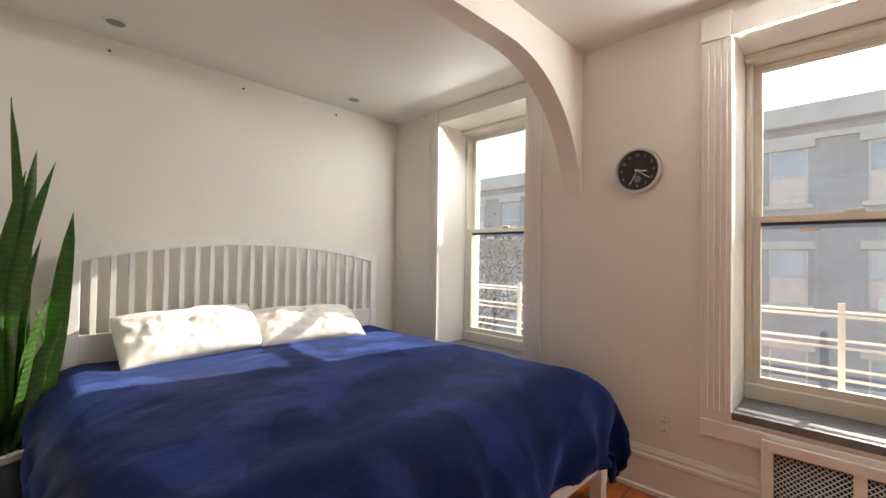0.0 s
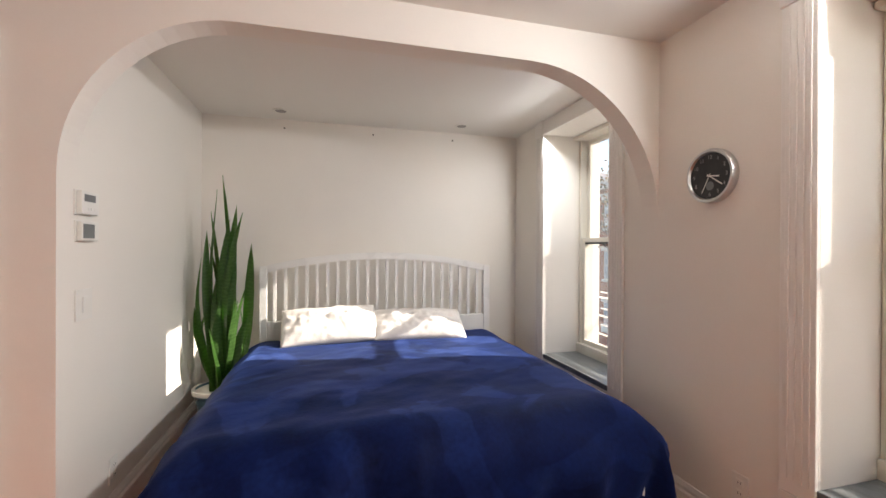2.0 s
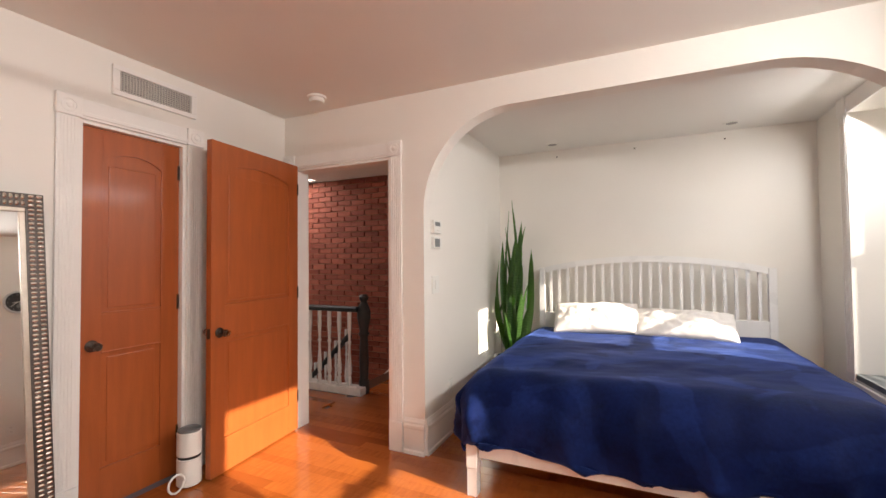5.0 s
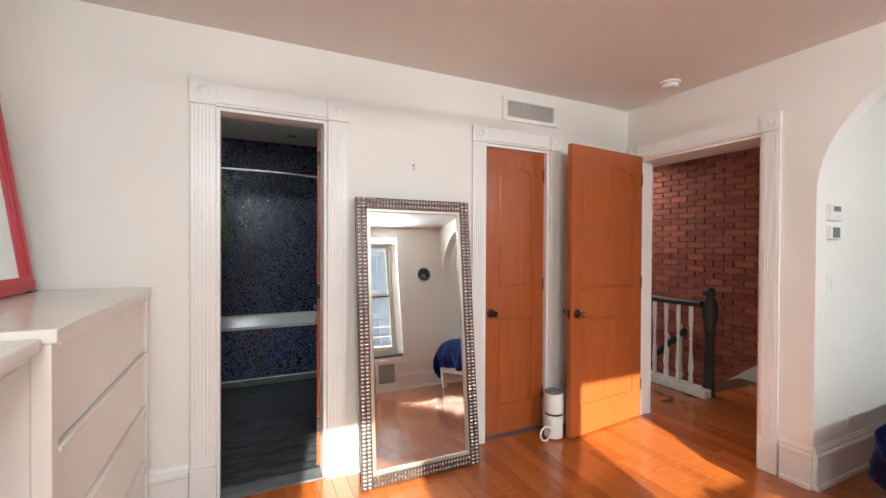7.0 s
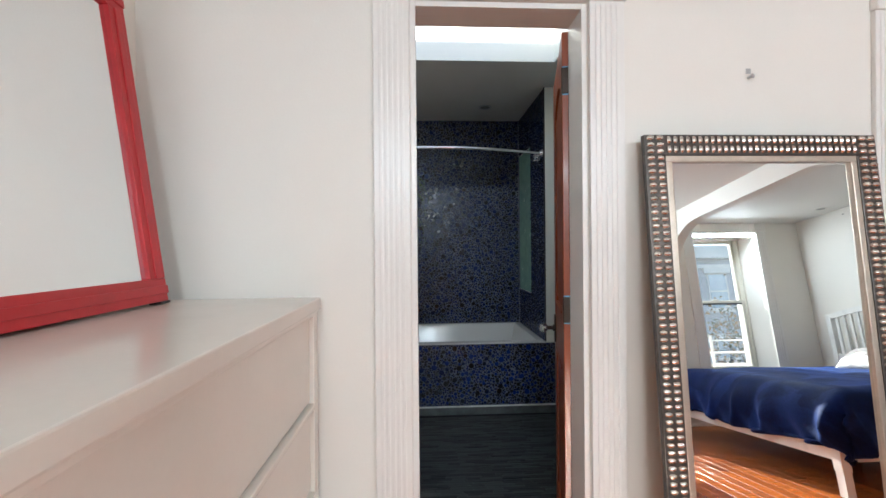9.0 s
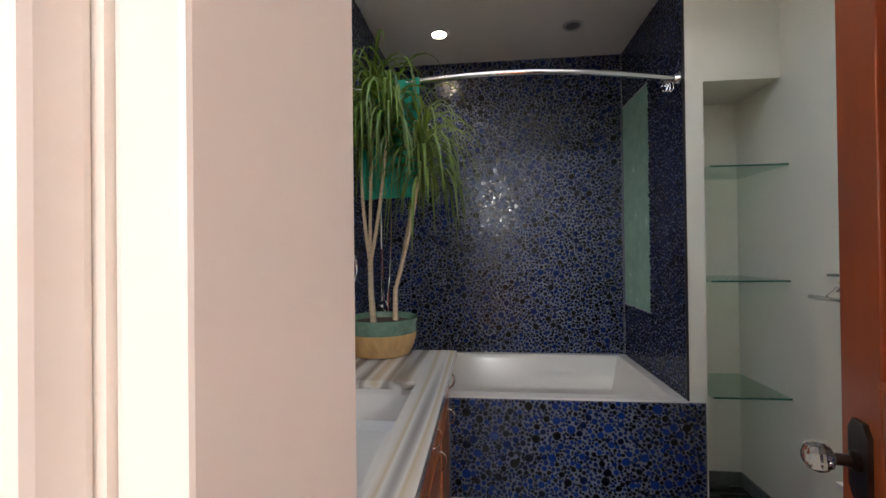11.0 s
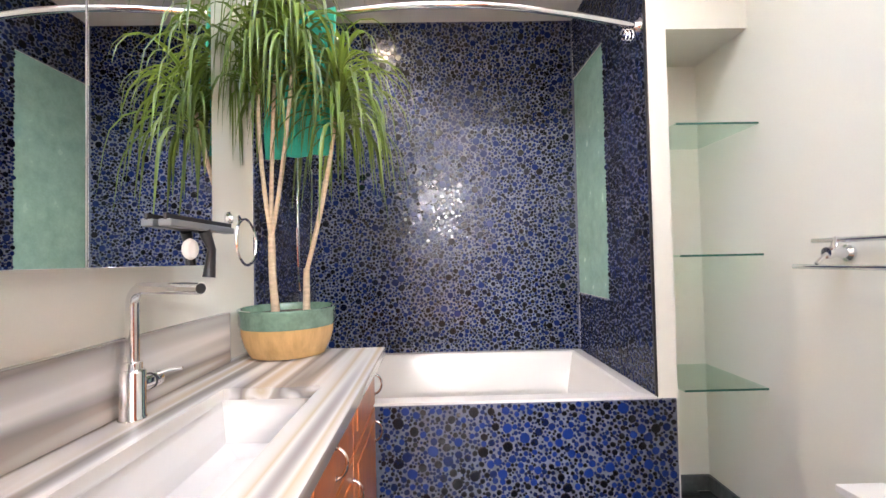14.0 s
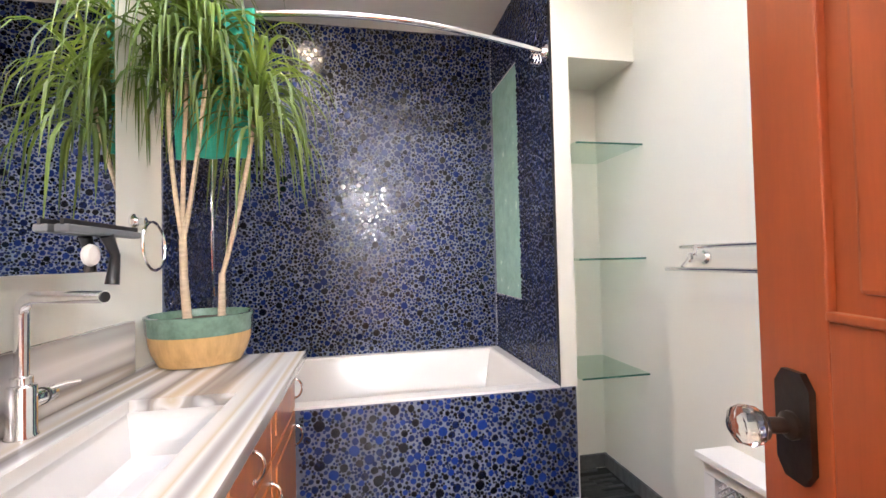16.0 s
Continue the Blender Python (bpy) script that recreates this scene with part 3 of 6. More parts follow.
def bed_cover():
    nx, ny = 150, 150
    bm = bmesh.new()
    grid = []
    half, r = 1.035, 0.20
    L0, L1 = -2.27, -0.335
    fx = L1 - L0
    for i in range(nx + 1):
        row = []
        for j in range(ny + 1):
            q = -1.36 + 2.72 * j / ny
            p = 2.36 * i / nx
            y, dy = smooth_edge(q, half, r)
            flat = fx - 0.26
            if p <= flat:
                x, dx = p, 0.0
            else:
                a = (p - flat) / 0.26
                if a <= math.pi / 2:
                    x, dx = flat + 0.26 * math.sin(a), 0.26 * (1 - math.cos(a))
                else:
                    x, dx = fx, 0.26 + (p - flat - 0.26 * math.pi / 2)
            drop = (abs(dx) ** 2.2 + abs(dy) ** 2.2) ** (1 / 2.2)
            X, Y = L0 + x, 1.52 + y
            hang = min(1.0, drop / 0.25)
            # corner pulled in, folds on the hanging part, soft wrinkles on top
            cr = min(1.0, dx / 0.25) * min(1.0, dy / 0.25)
            pull = 0.03 if y > 0 else 0.10
            X -= pull * cr
            Y -= pull * cr * (1 if y > 0 else -1)
            fold = 1 - 2 * abs(math.sin(p * 10 + 1.3 * math.sin(q * 3))) ** 0.8 if dy > dx else 1 - 2 * abs(math.sin(q * 8.5 + 0.9 * math.sin(p * 4) + 0.6 * math.sin(q * 5))) ** 0.8
            amp = 0.034 * hang * (0.8 + 0.7 * noise.noise((X * 2, Y * 2, 9.0)))
            fold += 0.45 * math.sin(p * 27 + 2.5 * math.sin(q * 6)) if dy > dx else 0.45 * math.sin(q * 24 + 2.5 * math.sin(p * 6))
            if dy > dx:
                Y += fold * amp * (1 if y > 0 else -1)
            elif dx > 0:
                X += fold * amp
            w = noise.noise((X * 3.1, Y * 2.2, 0.3)) * 0.014 + noise.noise((X * 6 + Y * 3, Y * 5, 1.7)) * 0.006 + noise.noise((X * 15 + Y * 8, Y * 9 - X * 6, 3.7)) * 0.0022 + noise.ridged_multi_fractal((X * 1.1 + Y * 0.4, Y * 1.3, 4.2), 0.9, 2.0, 2, 1.0, 2.0) * 0.008
            Z = 0.645 - drop + w * (1.0 - 0.5 * hang)
            if x < 0.25:
                Z -= 0.03 * (0.25 - x)
            Z = max(Z, 0.29 + 0.02 * math.sin(p * 5 + q * 4) - (0.15 if y > 0 else 0.08) * cr)
            row.append(bm.verts.new((X, Y, Z)))
        grid.append(row)
    for i in range(nx):
        for j in range(ny):
            bm.faces.new((grid[i][j], grid[i + 1][j], grid[i + 1][j + 1], grid[i][j + 1]))
    me = finish(bm, "bedspread", VELVET)
    for p in me.polygons:
        p.use_smooth = True
    ob = new("bedspread", me)
    sol = ob.modifiers.new("thick", "SOLIDIFY")
    sol.thickness, sol.offset = 0.012, 1.0
    return tagged(ob, "rumpled royal blue velvet bedspread draped over the bed", "bedspread")


bed_cover()


def pillow(y, wid, hgt, x, z, lean, twist, seed):
    bm = bmesh.new()
    n = 64
    t = 0.17
    sides = []
    for s in (1, -1):
        g = []
        for i in range(n + 1):
            row = []
            for j in range(n + 1):
                u, v = 2 * i / n - 1, 2 * j / n - 1
                e = max(0.0, (1 - abs(u) ** 2.6) * (1 - abs(v) ** 2.4)) ** 0.5
                pinch = 1 - 0.05 * (v * v) * (1 - abs(u)) - 0.0
                wr = noise.noise((u * 2.5 + seed, v * 3 + s, seed)) * 0.024 + noise.noise((u * 9 + seed, v * 4, s * 2.0)) * 0.010 + 0.006 * math.sin(u * 13 + v * 5 + 5 * noise.noise((u * 2 + seed, v * 2, s))) * max(0.0, noise.noise((u * 1.5 + seed * 2, v * 1.5, s * 3.0)) + 0.4)
                row.append(bm.verts.new((s * (t / 2 * e + wr * e), u * wid / 2 * pinch, v * hgt / 2 * (1 - 0.06 * (1 - u * u)))))
            g.append(row)
        for i in range(n):
            for j in range(n):
                bm.faces.new((g[i][j], g[i + 1][j], g[i + 1][j + 1], g[i][j + 1]))
    bmesh.ops.remove_doubles(bm, verts=bm.verts, dist=1e-4)
    bmesh.ops.transform(bm, matrix=pose(x, y, z, twist, lean, 0), verts=bm.verts)
    me = finish(bm, "pillow", SHEET)
    for p in me.polygons:
        p.use_smooth = True
    ob = new("pillow", me)
    return tagged(ob, "crumpled off-white cotton bed pillow against the headboard", "pillow", "bed pillows")


pillow(1.12, 0.70, 0.36, -2.13, 0.775, -52, 3, 1.0)
pillow(1.80, 0.72, 0.34, -2.12, 0.755, -58, -2, 7.0)


def leaf_blade(bm, base, top, width, bend, face, seg=9):
    """A stiff upright leaf, broad in the middle, folded lengthwise."""
    base, top = Vector(base), Vector(top)
    side = Vector((math.cos(face), math.sin(face), 0))
    out = Vector((-math.sin(face), math.cos(face), 0))
    prev = None
    for k in range(seg + 1):
        u = k / seg
        c = base.lerp(top, u) + out * bend * math.sin(u * math.pi) + side * 0.01 * math.sin(u * 7)
        w = width * (0.55 + 0.45 * math.sin(min(1, u * 1.5) * math.pi / 2)) * (1 - u ** 3.5) ** 0.8 + 0.001
        tw = side * math.cos(u * 0.5) + out * math.sin(u * 0.5)
        ring = [bm.verts.new(c - tw * w / 2), bm.verts.new(c + out * -0.18 * w), bm.verts.new(c + tw * w / 2), bm.verts.new(c + out * (-0.18 * w + 0.004))]
        if prev:
            for a in range(4):
                bm.faces.new((prev[a], prev[(a + 1) % 4], ring[(a + 1) % 4], ring[a]))
        prev = ring


def snake_leaf_material():
    mt = material("snake_leaf", (0.05, 0.12, 0.03), 0.35, vary=0.35, scale=30, bump=0.1, second=(0.11, 0.23, 0.055))
    nt = mt.node_tree
    b = nt.nodes["Principled BSDF"]
    wv = nt.nodes.new("ShaderNodeTexWave")
    wv.wave_type, wv.bands_direction = "BANDS", "Z"
    wv.inputs["Scale"].default_value, wv.inputs["Distortion"].default_value, wv.inputs["Detail"].default_value = 12, 9, 3
    geo = nt.nodes.new("ShaderNodeNewGeometry")
    nt.links.new(geo.outputs["Position"], wv.inputs["Vector"])
    mx = nt.nodes.new("ShaderNodeMix")
    mx.data_type, mx.blend_type = "RGBA", "MULTIPLY"
    mx.inputs[0].default_value = 0.55
    src = b.inputs["Base Color"].links[0].from_socket
    nt.links.new(src, mx.inputs[6])
    nt.links.new(wv.outputs["Color"], mx.inputs[7])
    nt.links.new(mx.outputs[2], b.inputs["Base Color"])
    b.inputs["Subsurface Weight"].default_value = 0.0
    tl = nt.nodes.new("ShaderNodeBsdfTranslucent")
    tl.inputs[0].default_value = (0.20, 0.45, 0.05, 1)
    ad = nt.nodes.new("ShaderNodeMixShader")
    ad.inputs[0].default_value = 0.42
    nt.links.new(b.outputs[0], ad.inputs[1])
    nt.links.new(tl.outputs[0], ad.inputs[2])
    nt.links.new(ad.outputs[0], nt.nodes["Material Output"].inputs[0])
    return mt


SNAKE = snake_leaf_material()
POTBLUE = material("blue_glaze", (0.10, 0.20, 0.26), 0.2, vary=0.3, scale=9, coat=0.5)
SOIL = material("soil", (0.035, 0.022, 0.015), 0.95, vary=0.4, scale=60, bump=0.8, bump_scale=120)


def snake_plant():
    at = (-2.13, 0.36, 0.0)
    p = thing("snake_plant", at, "tall green snake plant in a blue glazed pot on the floor", "potted plant")
    bm = bmesh.new()
    lathe(bm, [(0.105, 0.0), (0.115, 0.01), (0.15, 0.30), (0.158, 0.33), (0.165, 0.335), (0.168, 0.37), (0.150, 0.375), (0.145, 0.34), (0.02, 0.335)], at, 32)
    pot = part("pot", bm, POTBLUE, p, smooth=True)
    bm = bmesh.new()
    lathe(bm, [(0.17, 0.346), (0.172, 0.352), (0.172, 0.374), (0.166, 0.378), (0.152, 0.378), (0.150, 0.36)], at, 32)
    part("pot_rim", bm, WHITEP, pot, "pale glazed pot rim", smooth=True)
    bm = bmesh.new()
    lathe(bm, [(0.147, 0.33), (0.147, 0.352), (0.06, 0.358), (0.01, 0.36)], at, 24)
    part("soil", bm, SOIL, p)
    rng = random.Random(5)
    tops = [(-2.16, 0.36, 1.55), (-2.05, 0.42, 1.62), (-1.98, 0.56, 1.40), (-2.20, 0.30, 1.22), (-2.02, 0.47, 1.36), (-2.12, 0.30, 1.30), (-1.95, 0.62, 1.22), (-2.02, 0.50, 1.05), (-2.18, 0.48, 1.10), (-2.05, 0.33, 0.98), (-1.98, 0.42, 0.90), (-2.22, 0.38, 1.0), (-2.0, 0.58, 0.98), (-2.1, 0.52, 0.85), (-1.95, 0.36, 0.74), (-2.17, 0.28, 0.80), (-1.96, 0.52, 1.12), (-2.08, 0.50, 1.45)]
    tops += [(-2.24, 0.30, 1.42), (-2.10, 0.44, 1.22), (-2.00, 0.30, 1.14), (-2.03, 0.60, 0.82), (-1.97, 0.47, 0.98), (-2.20, 0.44, 1.30), (-1.93, 0.54, 0.90), (-2.02, 0.25, 0.86)]
    tops = [(a - 0.01, max(0.20, b - 0.03), 0.35 + (c - 0.35) * 1.19) for a, b, c in tops]
    for k, t in enumerate(tops):
        bm = bmesh.new()
        a = rng.uniform(0, 6.28)
        base = (at[0] + 0.07 * math.cos(a) * rng.random() + (t[0] - at[0]) * 0.3, at[1] + 0.07 * math.sin(a) * rng.random() + (t[1] - at[1]) * 0.25, 0.34)
        leaf_blade(bm, base, t, rng.uniform(0.055, 0.088), rng.uniform(-0.07, 0.07), rng.uniform(0.0, 3.1))
        part("leaf", bm, SNAKE, p, smooth=True)


snake_plant()


def wall_clock():
    at = (-0.358, NY, 1.695)
    c = thing("wall_clock", at, "round wall clock with a black dial and silver rim", "clock")
    turn = Matrix.Rotation(radians(90), 4, "X")
    bm = bmesh.new()
    lathe(bm, [(0.118, 0.0), (0.122, 0.008), (0.122, 0.030), (0.117, 0.038), (0.108, 0.038), (0.102, 0.026), (0.02, 0.026)], at, 48, turn)
    part("rim", bm, STEEL, c, smooth=True)
    bm = bmesh.new()
    lathe(bm, [(0.1025, 0.024), (0.1025, 0.0275), (0.002, 0.0275)], at, 40, turn)
    part("dial", bm, BLACK, c)
    y = NY - 0.0285
    for k in range(12):
        a = radians(30 * (k + 1))
        cu = bpy.data.curves.new("numeral", "FONT")
        cu.body, cu.size, cu.align_x, cu.align_y = str(k + 1), 0.024, "CENTER", "CENTER"
        o = new("numeral", cu)
        o.parent = c
        o.matrix_basis = pose(math.sin(a) * 0.083, -0.0285, math.cos(a) * 0.083, 90, 0, 0)
        cu.materials.append(GREY2)
    for ang, ln, wd in ((98, 0.05, 0.006), (125, 0.078, 0.004), (207, 0.08, 0.002)):
        m = Matrix.Translation((at[0], y - 0.003, at[2])) @ Matrix.Rotation(radians(ang), 4, "Y")
        part("clock_hand", boxm((-wd / 2, -0.001, -0.012), (wd / 2, 0.001, ln), 0.0, m), PLAST, c)
    for s in (-1,):
        part("small_dial", lathe(bmesh.new(), [(0.02, 0.027), (0.02, 0.0282), (0.001, 0.0282)], (at[0], NY, at[2] - 0.045), 20, turn), GREY, c)


GREY2 = material("numeral_grey", (0.35, 0.35, 0.34), 0.5)
wall_clock()


def plate(name, at, size, normal, label, category, kind="thing", detail="outlet"):
    """Small wall plate. at: its centre on the wall; normal: (axis, sign)."""
    t = thing(name, at, label, category)
    ax, s = normal
    w, h = size

    def slab(u0, u1, z0, z1, d0, d1, bev=0.002):
        if ax == "y":
            lo, hi = (at[0] + u0, at[1] + s * d0, at[2] + z0), (at[0] + u1, at[1] + s * d1, at[2] + z1)
        else:
            lo, hi = (at[0] + s * d0, at[1] + u0, at[2] + z0), (at[0] + s * d1, at[1] + u1, at[2] + z1)
        return boxm([min(a, b) for a, b in zip(lo, hi)], [max(a, b) for a, b in zip(lo, hi)], bev)
    part("cover_plate", slab(-w / 2, w / 2, -h / 2, h / 2, 0, 0.006), PLAST, t)
    if detail == "outlet":
        for z in (-0.022, 0.022):
            o = part("socket", slab(-0.016, 0.016, z - 0.014, z + 0.014, 0.006, 0.009), PLAST, t)
            for u in (-0.006, 0.006):
                part("slot", slab(u - 0.0012, u + 0.0012, z - 0.004, z + 0.005, 0.0088, 0.0096, 0), BLACK, o)
    elif detail == "switch":
        part("rocker", slab(-0.016, 0.016, -0.032, 0.032, 0.006, 0.011), PLAST, t)
    elif detail == "thermostat":
        part("housing", slab(-w / 2 + 0.006, w / 2 - 0.006, -h / 2 + 0.004, h / 2 - 0.004, 0.006, 0.026, 0.004), PLAST, t)
        part("display", slab(-w / 4, w / 3, 0.005, h / 3, 0.0255, 0.0275, 0), GREY, t, "dark grey display")
        for k in range(3):
            part("button", slab(-w / 4 + k * 0.02, -w / 4 + k * 0.02 + 0.012, -h / 4 - 0.006, -h / 4 + 0.006, 0.0255, 0.0285, 0.001), PLAST, t)
    elif detail == "sensor":
        part("housing", slab(-w / 2 + 0.006, w / 2 - 0.006, -h / 2 + 0.004, h / 2 - 0.004, 0.006, 0.024, 0.004), PLAST, t)
        part("display", slab(-w / 5, w / 2.6, -h / 3, h / 3, 0.0235, 0.0255, 0), GREY, t, "dark grey display")
    return t


plate("power_outlet", (-0.223, NY, 0.362), (0.072, 0.115), ("y", -1), "white duplex power outlet on the front wall", "outlet")
plate("power_outlet", (-1.10, AY, 0.34), (0.072, 0.115), ("y", 1), "white power outlet above the baseboard", "outlet")
plate("thermostat", (-0.862, AY, 1.538), (0.135, 0.10), ("y", 1), "white wall thermostat with a grey display", "thermostat", detail="thermostat")
plate("wall_sensor", (-0.866, AY, 1.425), (0.135, 0.085), ("y", 1), "small white control unit with a grey display", "thermostat", detail="sensor")
plate("light_switch", (-0.86, AY, 1.13), (0.115, 0.125), ("y", 1), "white rocker light switch plate", "switch", detail="switch")


def downlight(x, y, z, lit=False, size=0.058):
    d = thing("ceiling_downlight", (x, y, z), "small round recessed ceiling light" + (", switched on" if lit else ""), "ceiling light", "recessed lights")
    bm = bmesh.new()
    lathe(bm, [(size, 0.0), (size, -0.003), (size * 0.93, -0.007), (size * 0.72, -0.006), (size * 0.70, -0.001)], (x, y, z), 32)
    part("trim_ring", bm, STEEL if z > 2.5 else PLAST, d, smooth=True)
    bm = bmesh.new()
    lathe(bm, [(size * 0.69, -0.0045), (size * 0.69, -0.0035), (0.001, -0.0035)], (x, y, z), 24)
    part("lens", bm, LITM if lit else GREY3, d)


LITM = glow("lamp_lens_lit", (1.0, 0.85, 0.62), 14)
GREY3 = material("lamp_recess", (0.25, 0.24, 0.23), 0.3, metal=0.4)
downlight(-2.22, 0.752, AZ)
downlight(-2.22, 2.181, AZ)
for y in (0.755, 1.465, 2.17):
    h = thing("wall_hook", (AX, y, 2.325), "tiny dark screw hook high on the wall", "hook", "screws above the headboard")
    part("screw", lathe(bmesh.new(), [(0.006, 0.0), (0.007, 0.004), (0.002, 0.01)], (AX, y, 2.325), 10, Matrix.Rotation(radians(90), 4, "Y")), BRONZE, h)

# ---- room side: doors, mirror, dresser, mantel ----
def panel_door(name, width, height, mat, label, kind, zk=0.86, knob_label="crystal door knob", long_plate=False):
    """A two-panel door with an arched upper panel, built along +x from the hinge, thickness along y."""
    d = thing(name, (0, 0, 0), label, "door", kind=kind)
    th = 0.040
    st, rails = 0.105, ((0.0, 0.20), (0.82, 1.02), (height - 0.13, height))
    for x0, x1 in ((0, st), (width - st, width)):
        part("stile", boxm((x0, -th / 2, 0), (x1, th / 2, height), 0.0025), mat, d)
    for z0, z1 in rails[:2]:
        part("rail", boxm((st, -th / 2 + 0.001, z0), (width - st, th / 2 - 0.001, z1), 0.002), mat, d)
    # arched top rail
    bm = bmesh.new()
    n = 14
    for k in range(n):
        u0, u1 = k / n, (k + 1) / n
        xa, xb = st + u0 * (width - 2 * st), st + u1 * (width - 2 * st)
        za, zb = (height - 0.17 + 0.055 * math.sin(u * math.pi) ** 0.7 for u in (u0, u1))
        prism(bm, [(xa, za), (xb, zb), (xb, height), (xa, height)], "y", -th / 2 + 0.001, th / 2 - 0.001)
    bmesh.ops.remove_doubles(bm, verts=bm.verts, dist=1e-5)
    part("top_rail", bm, mat, d)
    for z0, z1 in ((0.20, 0.82), (1.02, height - 0.115)):
        part("panel", boxm((st, -0.010, z0), (width - st, 0.010, z1)), mat, d)
        part("raised_field", boxm((st + 0.03, -0.015, z0 + 0.03), (width - st - 0.03, 0.015, z1 - (0.03 if z0 < 0.5 else 0.075)), 0.005), mat, d)
    for z in (0.20, 0.82, 1.02):
        for s in (-1, 1):
            zz = z - 0.008 if z in (0.82,) else z
            part("moulding", boxm((st, min(s * 0.010, s * 0.023), zz), (width - st, max(s * 0.010, s * 0.023), zz + 0.010), 0.003), mat, d)
    xk = width - 0.06
    for s in (-1, 1):
        turn = Matrix.Rotation(radians(-90 * s), 4, "X")
        pl = lathe(bmesh.new(), [(0.031, 0), (0.031, 0.004), (0.026, 0.008), (0.016, 0.010)], (xk, s * th / 2, zk), 28, turn)
        if long_plate:
            pl = bmesh.new()
            prism(pl, [(xk + a, zk + b) for a, b in ((-0.026, -0.045), (-0.014, -0.062), (0.014, -0.062), (0.026, -0.045), (0.026, 0.045), (0.014, 0.062), (-0.014, 0.062), (-0.026, 0.045))], "y", min(s * th / 2, s * (th / 2 + 0.007)), max(s * th / 2, s * (th / 2 + 0.007)))
        e = part("knob_plate", pl, BRONZE, d, "dark bronze knob plate", smooth=True)
        part("knob_neck", lathe(bmesh.new(), [(0.016, 0), (0.016, 0.006), (0.009, 0.01), (0.009, 0.03), (0.017, 0.034)], (xk, s * (th / 2 + 0.006), zk), 20, turn), BRONZE, e, smooth=True)
        part("knob", lathe(bmesh.new(), [(0.012, 0.0), (0.021, 0.008), (0.0235, 0.019), (0.020, 0.030), (0.010, 0.036), (0.002, 0.037)], (xk, s * (th / 2 + 0.038), zk), 12, turn), CRYSTAL, e, knob_label)
    part("latch_plate", boxm((width - 0.0005, -0.012, zk - 0.03), (width + 0.0015, 0.012, zk + 0.03)), BRONZE, d)
    for z in (0.25, 1.05, 1.85):
        part("hinge", boxm((-0.006, -th / 2 - 0.006, z - 0.045), (0.012, th / 2 + 0.002, z + 0.045), 0.003), BRONZE, d, "dark bronze butt hinge")
    return d


def crystal():
    mt = bpy.data.materials.new("crystal")
    mt.use_nodes = True
    b = mt.node_tree.nodes["Principled BSDF"]
    b.inputs["Base Color"].default_value, b.inputs["Roughness"].default_value = (0.97, 0.95, 0.93, 1), 0.02
    b.inputs["Transmission Weight"].default_value, b.inputs["IOR"].default_value = 1.0, 1.5
    return mt


CRYSTAL = crystal()
dr = panel_door("door_hall", 0.80, 2.035, DOORW, "open reddish-orange panelled wooden door to the hall", "structure")
dr.matrix_basis = pose(-0.672, -0.965, 0.012, 0, 0, math.degrees(math.atan2(0.085, 0.78)))
dc = panel_door("door_closet", 0.515, 2.01, DOORW, "closed orange-brown panelled wooden closet door", "structure")
dc.matrix_basis = pose(0.14, -1.155, 0.010, 0, 0, 0)
db = panel_door("door_bath", 0.545, 2.02, DARKW, "open dark reddish panelled wooden bathroom door", "structure", 0.895, long_plate=True)
db.matrix_basis = pose(1.735, -1.235, 0.010, 0, 0, math.degrees(math.atan2(-1.765 + 1.235, 1.595 - 1.735)))
TAPE = material("painter_tape", (0.20, 0.42, 0.60), 0.7, vary=0.1, scale=20, bump=0.1)
for z in (0.25, 1.05, 1.85):
    o = new("tape", finish(boxm((-0.0012, -0.0195, z - 0.05), (-0.0005, 0.0195, z + 0.05)), "tape", TAPE))
    o.parent = db
    tagged(o, "light blue painter's tape")


def vent():
    v = thing("air_vent", (0.30, SX, 2.30), "white framed ceiling-height air return grille", "air vent")
    x0, x1, z0, z1 = 0.062, 0.535, 2.215, 2.380
    for lo, hi in (((x0, SX, z0), (x1, SX + 0.018, z0 + 0.028)), ((x0, SX, z1 - 0.028), (x1, SX + 0.018, z1)), ((x0, SX, z0 + 0.028), (x0 + 0.035, SX + 0.018, z1 - 0.028)), ((x1 - 0.035, SX, z0 + 0.028), (x1, SX + 0.018, z1 - 0.028))):
        part("frame", boxm(lo, hi, 0.003), TRIM, v)
    # black sheet on the wall paints the shade seen between the louvres; no duct behind
    part("backing", boxm((x0 + 0.03, SX + 0.001, z0 + 0.02), (x1 - 0.03, SX + 0.004, z1 - 0.02)), BLACK, v)
    for k in range(9):
        z = z0 + 0.036 + k * 0.0117
        part("louvre", boxm((x0 + 0.035, SX + 0.004, z - 0.0022), (x1 - 0.035, SX + 0.013, z + 0.0022)), VENTG, v)
    for k in range(26):
        x = x0 + 0.042 + k * 0.0156
        part("bar", boxm((x - 0.002, SX + 0.006, z0 + 0.03), (x + 0.002, SX + 0.0145, z1 - 0.03)), VENTG, v)


VENTG = material("vent_grey", (0.58, 0.55, 0.49), 0.45)
vent()


